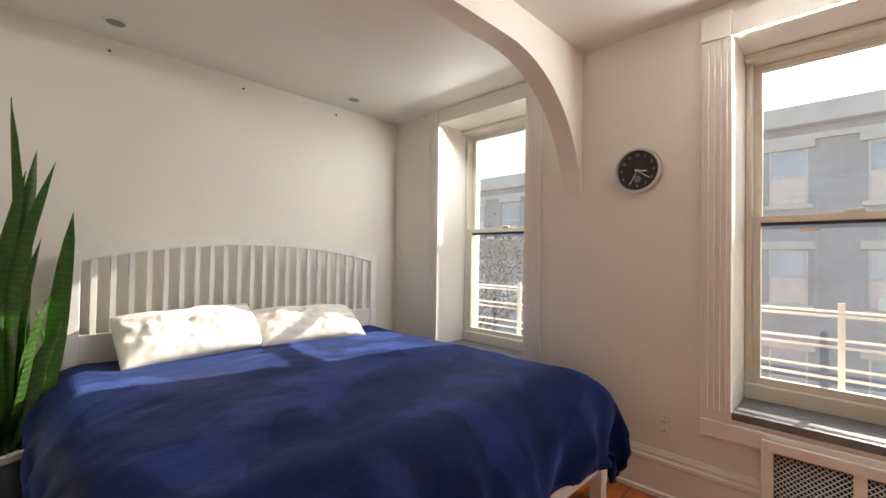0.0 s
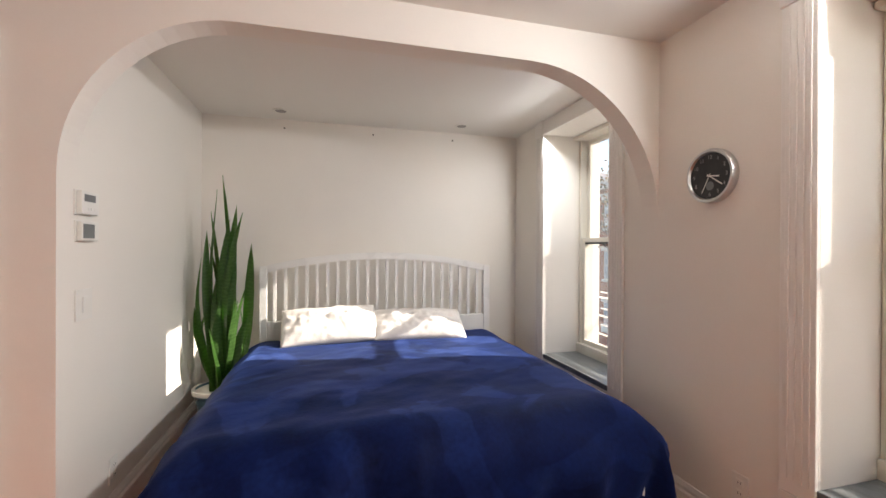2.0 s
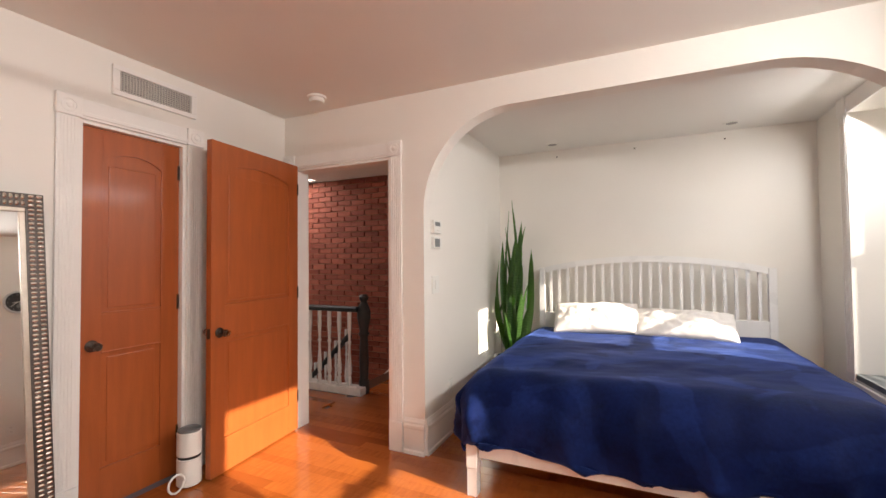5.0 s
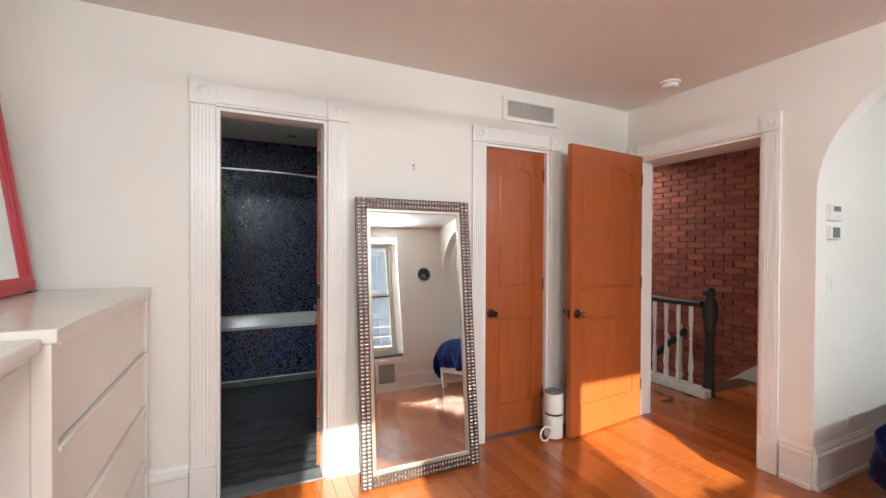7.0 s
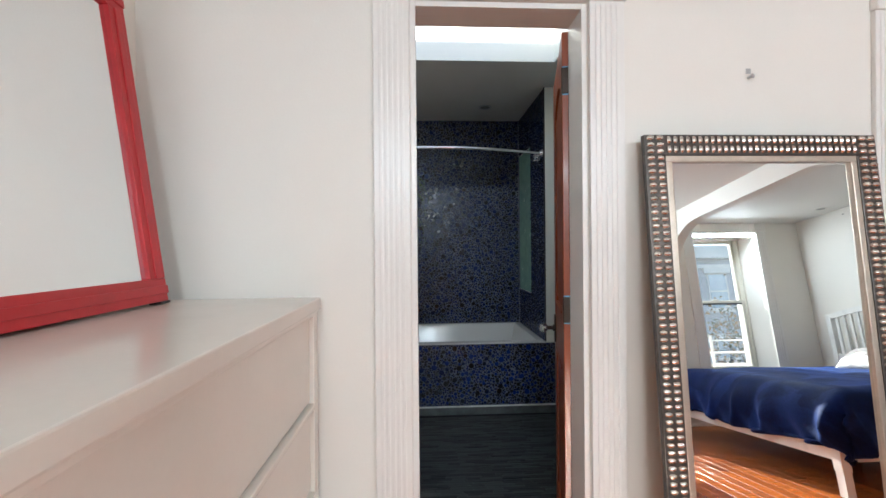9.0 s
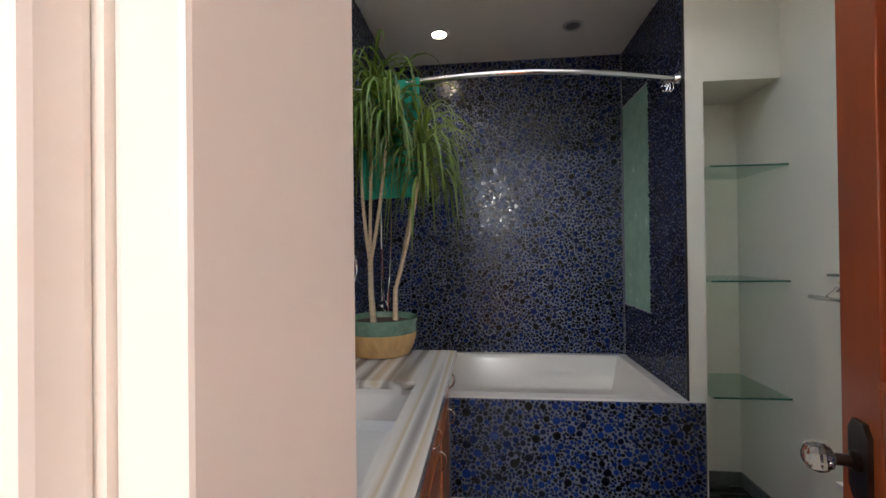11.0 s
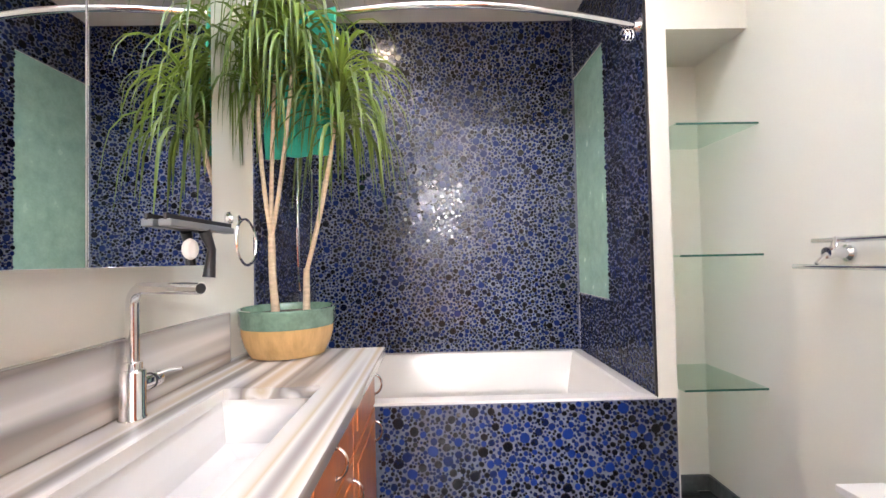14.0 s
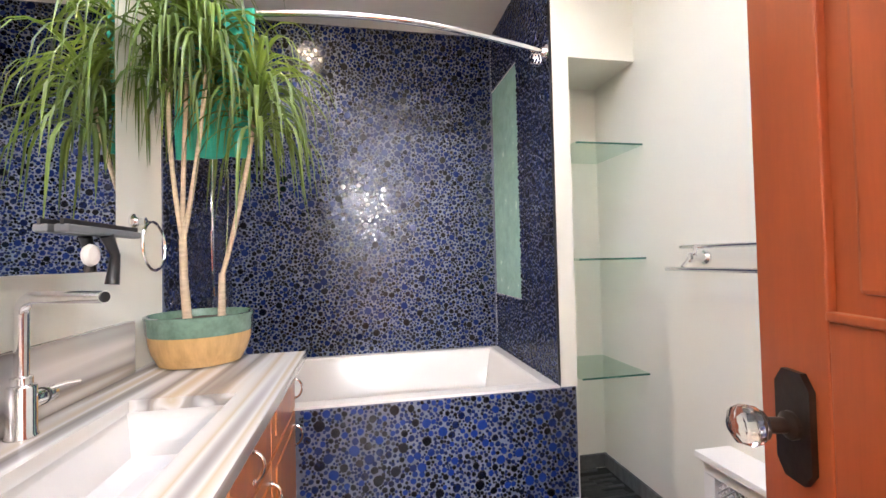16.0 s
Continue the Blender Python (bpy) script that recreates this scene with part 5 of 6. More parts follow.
def vanity():
    v = thing("vanity_cabinet", (2.57, -2.1, 0), "orange-brown wooden vanity cabinet under the counter", "cabinet")
    x0, x1, y0, y1 = 2.375, 2.84, -2.962, -1.26
    part("carcass", boxm((x0 + 0.02, y0, 0.08), (x1, y1, 0.56), 0.002), CABW, v)
    part("top_rail", boxm((x0 + 0.004, y0, 0.56), (x0 + 0.02, y1, 0.733)), CABW, v)
    part("end_panel", boxm((x0 + 0.02, y0, 0.56), (x1, y0 + 0.018, 0.733)), CABW, v)
    part("toe_kick", boxm((x0 + 0.06, y0 + 0.02, 0.0), (x1, y1, 0.08)), BLACK, v)
    ys = [y0 + 0.012, -2.545, -2.115, -1.69, y1 - 0.01]
    for a, b in zip(ys, ys[1:]):
        for name, z0, z1 in (("drawer_front", 0.565, 0.722), ("door", 0.10, 0.555)):
            f = part(name, boxm((x0 - 0.002, a + 0.004, z0), (x0 + 0.018, b - 0.004, z1), 0.003), CABW, v)
            part("raised_field", boxm((x0 - 0.007, a + 0.05, z0 + 0.04), (x0, b - 0.05, z1 - 0.04), 0.004), CABW, f)
            zc, yc = ((z0 + z1) / 2, (a + b) / 2) if name == "drawer_front" else (z1 - 0.08, a + 0.03)
            if a == ys[0]:
                yc = a + 0.03
            pts = []
            for k in range(9):
                s = k / 8 * math.pi
                d = Vector((-0.028 * math.sin(s) - 0.002, 0, 0.035 * -math.cos(s)))
                pts.append(Vector((x0 - 0.002, yc, zc)) + d)
            h = part("handle", tube(bmesh.new(), pts, 0.004, 8), CHROME, f, "curved chrome pull handle", smooth=True)
            for s in (-1, 1):
                part("handle_foot", lathe(bmesh.new(), [(0.007, 0), (0.007, 0.006), (0.004, 0.008)], (x0 - 0.002, yc, zc + s * 0.035), 10, Matrix.Rotation(radians(-90), 4, "Y")), CHROME, f, smooth=True)


vanity()
SX0, SX1, SY0, SY1 = 2.447, 2.700, -2.50, -1.42
bm = holed(bmesh.new(), "z", 0.735, 0.765, (2.335, 2.848), (-2.978, -1.235), [(SX0, SX1, SY0, SY1)])
c = tagged(new("vanity_counter", finish(bm, "vanity_counter", MARBLE)), "striped grey, white and tan marble counter top", "counter")
bs = tagged(new("backsplash", finish(boxm((2.826, -2.795, 0.766), (2.849, -1.235, 0.930), 0.002), "backsplash", MARBLE)), "striped grey and tan marble backsplash strip", "backsplash")
s = thing("trough_sink", ((SX0 + SX1) / 2, -2.0, 0.6), "long white ceramic undermount trough sink", "sink")
bm = bmesh.new()
basin(bm, SX0 - 0.012, SX1 + 0.012, SY0 - 0.012, SY1 + 0.012, 0.734, 0.125, 0.02)
part("bowl", bm, CERAM, s)
part("overflow", lathe(bmesh.new(), [(0.017, 0), (0.017, 0.004), (0.013, 0.006), (0.003, 0.005)], (SX1 + 0.002, -2.03, 0.69), 20, Matrix.Rotation(radians(-90), 4, "Y")), CHROME, s, "chrome overflow cap", smooth=True)
part("drain", lathe(bmesh.new(), [(0.03, 0), (0.03, 0.003), (0.02, 0.004), (0.004, 0.003)], (2.57, -1.95, 0.609), 20), CHROME, s, "chrome drain", smooth=True)


def faucet(x, y, tx, ty):
    f = thing("faucet", (x, y, 0.765), "polished chrome single-lever basin faucet on the counter", "faucet", "vanity faucets")
    at = Vector((x, y, 0.765))
    way = Vector((tx - x, ty - y, 0))
    reach = way.length
    way.normalize()
    part("body", lathe(bmesh.new(), [(0.027, 0), (0.027, 0.004), (0.0245, 0.008), (0.0245, 0.10), (0.022, 0.104), (0.016, 0.106)], at, 28), CHROME, f, smooth=True)
    part("collar", lathe(bmesh.new(), [(0.015, 0.104), (0.018, 0.106), (0.018, 0.120), (0.0135, 0.123)], at, 24), CHROME, f, smooth=True)
    pts = [at + Vector((0, 0, 0.12)), at + Vector((0, 0, 0.235))]
    for k in range(8):
        a = k / 7 * math.pi / 2
        pts.append(at + way * 0.035 * (1 - math.cos(a)) + Vector((0, 0, 0.245 + 0.035 * math.sin(a))))
    pts.append(at + way * reach + Vector((0, 0, 0.280)))
    sp = part("spout", tube(bmesh.new(), pts, 0.0125, 16), CHROME, f, smooth=True)
    part("aerator", lathe(bmesh.new(), [(0.0105, 0.0), (0.0105, 0.002), (0.001, 0.002)], at + way * (reach - 0.0005) + Vector((0, 0, 0.280)), 16, way.to_track_quat("Z", "Y").to_matrix().to_4x4()), BLACK, sp, "dark spout opening")
    lv = part("lever_hub", lathe(bmesh.new(), [(0.0165, 0.0), (0.0165, 0.034), (0.018, 0.036), (0.018, 0.060), (0.015, 0.064)], at + Vector((0, -0.018, 0.066)), 22, Matrix.Rotation(radians(90), 4, "X")), CHROME, f, smooth=True)
    part("hub_ring", lathe(bmesh.new(), [(0.0185, 0.033), (0.0185, 0.037), (0.016, 0.038)], at + Vector((0, -0.018, 0.066)), 22, Matrix.Rotation(radians(90), 4, "X")), BLACK, lv, "black rubber ring", smooth=True)
    tip = Vector((-0.055, -0.085, 0.085)) if y < -2.0 else Vector((0.0, -0.075, 0.17))
    part("lever", tube(bmesh.new(), [at + Vector((0, -0.06, 0.075)), at + tip * 0.55 + Vector((0, -0.03, 0.037)), at + tip], 0.005, 8, [0.006, 0.005, 0.004]), CHROME, f, smooth=True)


faucet(2.757, -1.79, 2.555, -1.735)
faucet(2.793, -2.30, 2.605, -2.225)


def mirror_cabinet():
    m = thing("mirror_cabinet", (2.77, -1.9, 1.09), "wide frameless mirrored wall cabinet over the vanity", "mirror")
    part("body", boxm((2.735, -2.497, 1.092), (2.849, -1.24, 2.10), 0.001), WHITEP, m)
    for a, b in ((-2.50, -2.105), (-2.100, -1.238)):
        part("mirror_door", boxm((2.727, a, 1.090), (2.7345, b, 2.102), 0.001), MIRROR, m, "mirrored cabinet door")


mirror_cabinet()
GREEN = material("glazed_pot_green", (0.13, 0.22, 0.16), 0.15, vary=0.35, scale=18, coat=0.6)
OCHRE = material("glazed_pot_ochre", (0.52, 0.31, 0.12), 0.22, vary=0.22, scale=14, coat=0.5, stretch=(2, 2, 0.4))
BARK = material("cane_bark", (0.50, 0.39, 0.26), 0.7, vary=0.25, scale=24, bump=0.4, bump_scale=70, stretch=(1, 1, 4))
LEAFM = material("dracaena_leaf", (0.060, 0.110, 0.020), 0.30, vary=0.4, scale=20, per="island", second=(0.15, 0.22, 0.05))
nt = LEAFM.node_tree
tl, mx = nt.nodes.new("ShaderNodeBsdfTranslucent"), nt.nodes.new("ShaderNodeMixShader")
tl.inputs[0].default_value, mx.inputs[0].default_value = (0.24, 0.36, 0.05, 1), 0.30
nt.links.new(nt.nodes["Principled BSDF"].outputs[0], mx.inputs[1])
nt.links.new(tl.outputs[0], mx.inputs[2])
nt.links.new(mx.outputs[0], nt.nodes["Material Output"].inputs[0])


def dracaena():
    at = Vector((2.676, -2.915, 0.765))
    p = thing("dracaena_plant", at, "tall dracaena with drooping green leaves in a glazed pot", "potted plant")
    pot = part("pot", lathe(bmesh.new(), [(0.115, 0.001), (0.130, 0.004), (0.150, 0.045), (0.159, 0.080), (0.1615, 0.108)], at, 40), OCHRE, p, "ochre glazed lower pot", smooth=True)
    part("pot_rim", lathe(bmesh.new(), [(0.1618, 0.104), (0.165, 0.112), (0.167, 0.155), (0.170, 0.160), (0.170, 0.167), (0.163, 0.169), (0.155, 0.162), (0.150, 0.125), (0.12, 0.124)], at, 40), GREEN, pot, "green glazed pot rim", smooth=True)
    part("soil", lathe(bmesh.new(), [(0.150, 0.12), (0.149, 0.142), (0.05, 0.148), (0.01, 0.148)], at, 28), SOIL, p)
    z = at.z
    back = Vector((0.045, -0.105, 0))
    A, B = Vector((2.66, -2.77, z + 0.13)), Vector((2.575, -2.84, z + 0.13))
    fa, fb = Vector((2.672, -2.765, 1.19)), Vector((2.570, -2.83, 1.07))
    heads = [(fa, Vector((2.715, -2.74, 1.50)), Vector((2.70, -2.735, 1.84))), (fa, Vector((2.675, -2.77, 1.45)), Vector((2.655, -2.80, 2.02))), (fa, Vector((2.60, -2.72, 1.45)), Vector((2.565, -2.72, 1.90))),
             (fb, Vector((2.47, -2.78, 1.35)), Vector((2.425, -2.75, 1.70))), (fb, Vector((2.49, -2.86, 1.38)), Vector((2.46, -2.86, 1.80)))]
    heads = [tuple(q + back for q in h3) for h3 in heads]
    A, B, fa, fb = A + back, B + back, fa + back, fb + back
    part("trunk", tube(bmesh.new(), [A, A.lerp(fa, 0.5) + Vector((0.004, 0, 0)), fa], 0.015, 10, [0.015, 0.013, 0.012]), BARK, p, smooth=True)
    part("trunk", tube(bmesh.new(), [B, B.lerp(fb, 0.5), fb], 0.015, 10, [0.014, 0.012, 0.011]), BARK, p, smooth=True)
    rng = random.Random(11)
    for hi, (f0, mid, top) in enumerate(heads):
        pts = []
        for k in range(9):
            u = k / 8
            pts.append((1 - u) ** 2 * (f0 - Vector((0, 0, 0.01))) + 2 * u * (1 - u) * mid + u * u * top)
        part("branch", tube(bmesh.new(), pts, 0.01, 8, [0.0085 - 0.002 * k / 8 for k in range(9)]), BARK, p, smooth=True)
        bm = bmesh.new()
        n = 74
        for k in range(n):
            a = k * 2.39996 + hi
            u = k / n
            ln = rng.uniform(0.30, 0.58)
            rise = radians(rng.uniform(38, 86) - 50 * (1 - u))
            base = top - Vector((0, 0, 0.16 * (1 - u)))
            out = Vector((math.cos(a), math.sin(a), 0))
            w = rng.uniform(0.008, 0.0125)
            pos = Vector(base)
            ang = rise
            prev = None
            seg = 8
            droop = rng.uniform(2.4, 3.9)
            for j in range(seg + 1):
                q = j / seg
                ang2 = ang - droop * q ** 1.3
                d = out * 0.72 * math.cos(ang2) + Vector((0, 0, math.sin(ang2)))
                if ang2 < -1.45:
                    d = Vector((out.x * 0.12, out.y * 0.12, -1.0))
                side = Vector((-out.y, out.x, 0))
                ww = w * (0.7 + 0.6 * math.sin(q * math.pi)) * (1 - q ** 4) * 0.5 + 0.0006
                up = side.cross(d).normalized() * ww * 0.45
                c0 = Vector(pos)
                c0.x = min(c0.x, 2.835)
                if c0.y > -2.52:
                    c0.x = min(c0.x, 2.70)
                ring = (bm.verts.new(c0 - side * ww), bm.verts.new(c0 + up), bm.verts.new(c0 + side * ww))
                if prev:
                    for m in range(2):
                        bm.faces.new((prev[m], prev[m + 1], ring[m + 1], ring[m]))
                prev = ring
                pos = pos + d * (ln / seg)
        me_ob = part("crown", bm, LEAFM, p, "tuft of long drooping green leaves", smooth=True)


dracaena()


def bathtub():
    t = thing("bathtub", (2.05, -3.42, 0.0), "built-in white bathtub with a tiled front", "bathtub")
    bm = bmesh.new()
    basin(bm, TILES + 0.002, BE - 0.002, TILEB + 0.004, TUBY - 0.006, 0.548, 0.38, 0.10, rim=0.065)
    part("tub_shell", bm, CERAM, t)
    part("drain", lathe(bmesh.new(), [(0.03, 0), (0.03, 0.004), (0.01, 0.004)], (2.5, -3.42, 0.17), 16), CHROME, t, smooth=True)


bathtub()
panel = solid("tub_front_panel", boxm((1.222, -2.999, 0.0), (2.845, TUBY - 0.004, 0.538)), GROUT, "tub front of dark blue glass pebble tile", "tile panel")
solid("trim_tub_base", boxm((1.22, TUBY - 0.004, 0.060), (2.37, TUBY + 0.012, 0.068), 0.001), WHITEP, "thin white edge strip at the tub foot", "trim")
solid("trim_tub_plinth", boxm((1.222, TUBY - 0.004, 0.0), (2.37, TUBY + 0.006, 0.058), 0.001), SLATE, "dark stone plinth tiles at the tub foot", "trim")
solid("trim_tile_edge", boxm((TILES - 0.006, -3.004, 0.545), (TILES + 0.004, -2.996, BZ)), BLACK, "black tile edge strip", "trim")
SEA = material("sea_green_glass", (0.30, 0.50, 0.42), 0.25, vary=0.15, scale=16, bump=0.1)
solid("niche_back", boxm((1.212, -3.86, 0.88), (1.284, -3.42, 2.16)), SEA, "pale sea-green glass backed wall niche", "niche")

# curved curtain rod with a green towel
r = thing("shower_curtain_rod", (2.05, -3.0, 2.02), "curved chrome shower curtain rod", "curtain rod")
pts = [(TILES + (BE - TILES) * k / 24, -3.035 + 0.15 * math.sin(math.pi * k / 24), 2.015 + 0.015 * k / 24) for k in range(25)]
part("rod", tube(bmesh.new(), pts, 0.0125, 14), CHROME, r, smooth=True)
for x, s in ((TILES, 1), (BE, -1)):
    part("flange", lathe(bmesh.new(), [(0.034, 0), (0.034, 0.006), (0.026, 0.012), (0.018, 0.034), (0.014, 0.036)], (x, -3.035, 2.015 if s > 0 else 2.03), 24, Matrix.Rotation(radians(90 * s), 4, "Y")), CHROME, r, smooth=True)
for k in range(3):
    part("curtain_hook", tube(bmesh.new(), [(1.335 + 0.014 * k + 0.012 * math.cos(a * 0.7), -3.03, 2.0 - 0.02 + 0.024 * math.sin(a * 0.7)) for a in range(9)], 0.0025, 6), CHROME, r, smooth=True)
TEAL = material("teal_cloth", (0.015, 0.36, 0.24), 0.85, vary=0.15, scale=10, bump=0.3, bump_scale=160, sheen=0.3)
bm = bmesh.new()
g = []
for i in range(25):
    row = []
    for j in range(33):
        u, q = i / 24, j / 32
        x = 2.50 + 0.27 * u
        yc = -3.035 + 0.15 * math.sin(math.pi * (x - TILES) / (BE - TILES))
        L = (q - 0.45) * 1.05
        front = L > 0
        wv = 0.012 * math.sin(u * 17 + q * 3) + 0.006 * math.sin(u * 31)
        a = max(-1.0, min(1.0, L / 0.03))
        row.append(bm.verts.new((x + 0.01 * math.sin(q * 9), yc + 0.017 * a * (1 + min(1.0, abs(L) * 2)) + wv * min(1, abs(L) * 6), 2.043 - max(0.0, abs(L) - 0.02))))
    g.append(row)
for i in range(24):
    for j in range(32):
        bm.faces.new((g[i][j], g[i + 1][j], g[i + 1][j + 1], g[i][j + 1]))
tw = new("bath_towel", finish(bm, "bath_towel", TEAL, True))
sol = tw.modifiers.new("thick", "SOLIDIFY")
sol.thickness = 0.006
tagged(tw, "teal green towel hung over the curtain rod", "towel")

# shower fittings on the vanity-side wall of the tub
sh = thing("shower_set", (2.80, -3.42, 1.0), "chrome shower riser with hose and mixer valve", "shower")
part("riser", tube(bmesh.new(), [(2.805, -3.42, 0.95), (2.805, -3.42, 1.95)], 0.010, 12), CHROME, sh, smooth=True)
part("mixer", tube(bmesh.new(), [(2.805, -3.52, 0.93), (2.805, -3.32, 0.93)], 0.024, 16), CHROME, sh, smooth=True)
part("spout", tube(bmesh.new(), [(2.84, -3.42, 0.86), (2.74, -3.42, 0.86), (2.70, -3.42, 0.84)], 0.016, 12), CHROME, sh, smooth=True)
for y in (-3.52, -3.32):
    part("valve_knob", lathe(bmesh.new(), [(0.012, 0), (0.03, 0.01), (0.03, 0.03), (0.01, 0.04)], (2.795, y, 0.93), 14, Matrix.Rotation(radians(-90), 4, "Y")), CHROME, sh, smooth=True)
part("hose", tube(bmesh.new(), [(2.77, -3.42 + 0.12 * math.cos(a / 16 * math.pi), 1.25 - 0.42 * math.sin(a / 16 * math.pi) + (0.02 * a if a > 8 else 0)) for a in range(17)], 0.007, 8), CHROME, sh, smooth=True)
part("shower_head", lathe(bmesh.new(), [(0.012, 0.0), (0.02, -0.02), (0.075, -0.045), (0.078, -0.055), (0.01, -0.055)], (2.66, -3.42, 2.0), 28, Matrix.Rotation(radians(12), 4, "Y")), CHROME, sh, smooth=True)
part("shower_arm", tube(bmesh.new(), [(2.805, -3.42, 1.94), (2.78, -3.42, 2.02), (2.66, -3.42, 2.01)], 0.010, 10), CHROME, sh, smooth=True)

# towel ring and squeegee by the mirror
tr = thing("towel_ring", (2.84, -2.83, 1.24), "chrome towel ring on the wall", "towel ring")
part("mount", lathe(bmesh.new(), [(0.026, 0), (0.026, 0.006), (0.016, 0.012), (0.010, 0.030), (0.014, 0.040), (0.004, 0.044)], (BE, -2.83, 1.246), 22, Matrix.Rotation(radians(-90), 4, "Y")), CHROME, tr, smooth=True)
part("ring", tube(bmesh.new(), [(2.812 - 0.01 * math.sin(k / 20 * math.pi), -2.872 + 0.082 * math.sin(k / 10 * math.pi - 0.55), 1.168 + 0.082 * math.cos(k / 10 * math.pi - 0.55)) for k in range(21)], 0.005, 8), CHROME, tr, smooth=True)
sq = thing("squeegee", (2.715, -2.44, 1.15), "black and clear shower squeegee hung on the mirror", "squeegee")
part("blade_holder", boxm((2.695, -2.555, 1.175), (2.722, -2.275, 1.192), 0.004), GREY, sq)
part("rubber_blade", boxm((2.704, -2.555, 1.190), (2.710, -2.275, 1.203)), BLACK, sq)
part("handle", tube(bmesh.new(), [(2.705, -2.42, 1.175), (2.700, -2.445, 1.13), (2.705, -2.44, 1.06)], 0.012, 10, [0.014, 0.010, 0.015]), BLACK, sq, smooth=True)
part("suction_hook", lathe(bmesh.new(), [(0.026, 0), (0.022, 0.008), (0.008, 0.012)], (2.727, -2.40, 1.13), 20, Matrix.Rotation(radians(-90), 4, "Y")), PLAST, sq, smooth=True)

# glass shelves in the recess
SHELF = glass("shelf_glass", (0.86, 0.95, 0.90))
EDGE = material("shelf_glass_edge", (0.05, 0.16, 0.12), 0.15)
for z in (0.572, 1.082, 1.588):
    g = thing("glass_shelf", (1.05, -3.15, z), "clear green-edged glass shelf in the wall recess", "shelf", "recess shelves")
    part("glass_board", boxm((BW + 0.002, -3.328, z), (1.208, -2.957, z + 0.008)), SHELF, g)
    part("polished_edge", boxm((BW + 0.002, -2.9565, z), (1.208, -2.955, z + 0.008)), EDGE, g, "green polished front edge")

# towel rack
tk = thing("towel_rack", (0.95, -2.5, 1.09), "double chrome towel bar on the wall", "towel rack")
for y in (-2.63, -2.12):
    part("mount", lathe(bmesh.new(), [(0.026, 0), (0.026, 0.008), (0.016, 0.016), (0.012, 0.05), (0.018, 0.056), (0.018, 0.07)], (BW, y, 1.087), 20, Matrix.Rotation(radians(90), 4, "Y")), CHROME, tk, smooth=True)
    part("arm", tube(bmesh.new(), [(BW + 0.035, y, 1.135), (BW + 0.05, y, 1.10), (BW + 0.10, y, 1.055)], 0.007, 8), CHROME, tk, smooth=True)
for dx, z in ((0.035, 1.135), (0.10, 1.055)):
    part("bar", tube(bmesh.new(), [(BW + dx, -2.71, z - 0.008), (BW + dx, -2.05, z - 0.008)], 0.008, 12), CHROME, tk, smooth=True)
radiator_cover("radiator_cover", -2.545, -1.90, "x", BW, 1, 0.415, "white radiator cover with diamond mesh on the bathroom wall")
downlight(2.452, -3.465, BZ, True)
downlight(1.681, -3.463, BZ)

# ---- outside ----
FAC = material("street_facade", (0.33, 0.33, 0.35), 0.9, vary=0.2, scale=0.8, bump=0.3, bump_scale=6)
FAC2 = material("facade_stone", (0.60, 0.56, 0.52), 0.9, vary=0.15, scale=1.2, bump=0.2)
DGLASS = material("dark_window_glass", (0.35, 0.40, 0.46), 0.06, vary=0.3, scale=0.7)
CURT = material("drawn_blind", (0.75, 0.62, 0.56), 0.8, vary=0.1)
ASPH = material("asphalt", (0.05, 0.05, 0.05), 0.9, vary=0.2, scale=2, bump=0.3)
me = boxm((-600, 3.9, -7.7), (600, 900, -7.5))
solid("ground", me, ASPH, "grey asphalt street ground", "ground")


def facade(name, x0, x1, y, top, mat, seed):
    """A row house across the street: wall, cornice, rows of recessed sash windows with lintels and sills."""
    h = thing(name, ((x0 + x1) / 2, y, -7.5), "weathered grey-brown row house facade across the street", "house", "row houses")
    rng = random.Random(seed)
    part("wall", boxm((x0, y, -7.5), (x1, y + 8, top)), mat, h)
    part("cornice", boxm((x0, y - 0.35, top - 0.55), (x1, y + 0.2, top + 0.08), 0.04), FAC2, h)
    part("cornice_band", boxm((x0, y - 0.12, top - 1.0), (x1, y, top - 0.82), 0.02), FAC2, h)
    n = max(1, int((x1 - x0) / 1.9))
    z = top - 3.0
    while z > -7.0:
        for k in range(n):
            xc = x0 + (k + 0.5) * (x1 - x0) / n
            w = part("window", boxm((xc - 0.48, y - 0.03, z), (xc + 0.48, y - 0.004, z + 1.75)), FAC2, h, "recessed sash window")
            part("pane", boxm((xc - 0.42, y - 0.05, z + 0.9), (xc + 0.42, y - 0.032, z + 1.69)), DGLASS, w)
            part("pane", boxm((xc - 0.42, y - 0.05, z + 0.06), (xc + 0.42, y - 0.032, z + 0.84)), CURT if rng.random() < 0.55 else DGLASS, w)
            part("lintel", boxm((xc - 0.65, y - 0.14, z + 1.75), (xc + 0.65, y - 0.004, z + 2.0), 0.02), FAC2, w)
            part("sill", boxm((xc - 0.6, y - 0.14, z - 0.14), (xc + 0.6, y - 0.004, z), 0.02), FAC2, w)
            if rng.random() < 0.25:
                part("air_conditioner", boxm((xc - 0.3, y - 0.35, z + 0.02), (xc + 0.3, y - 0.05, z + 0.42), 0.02), PLAST, w, "white window air conditioner")
        z -= 3.15


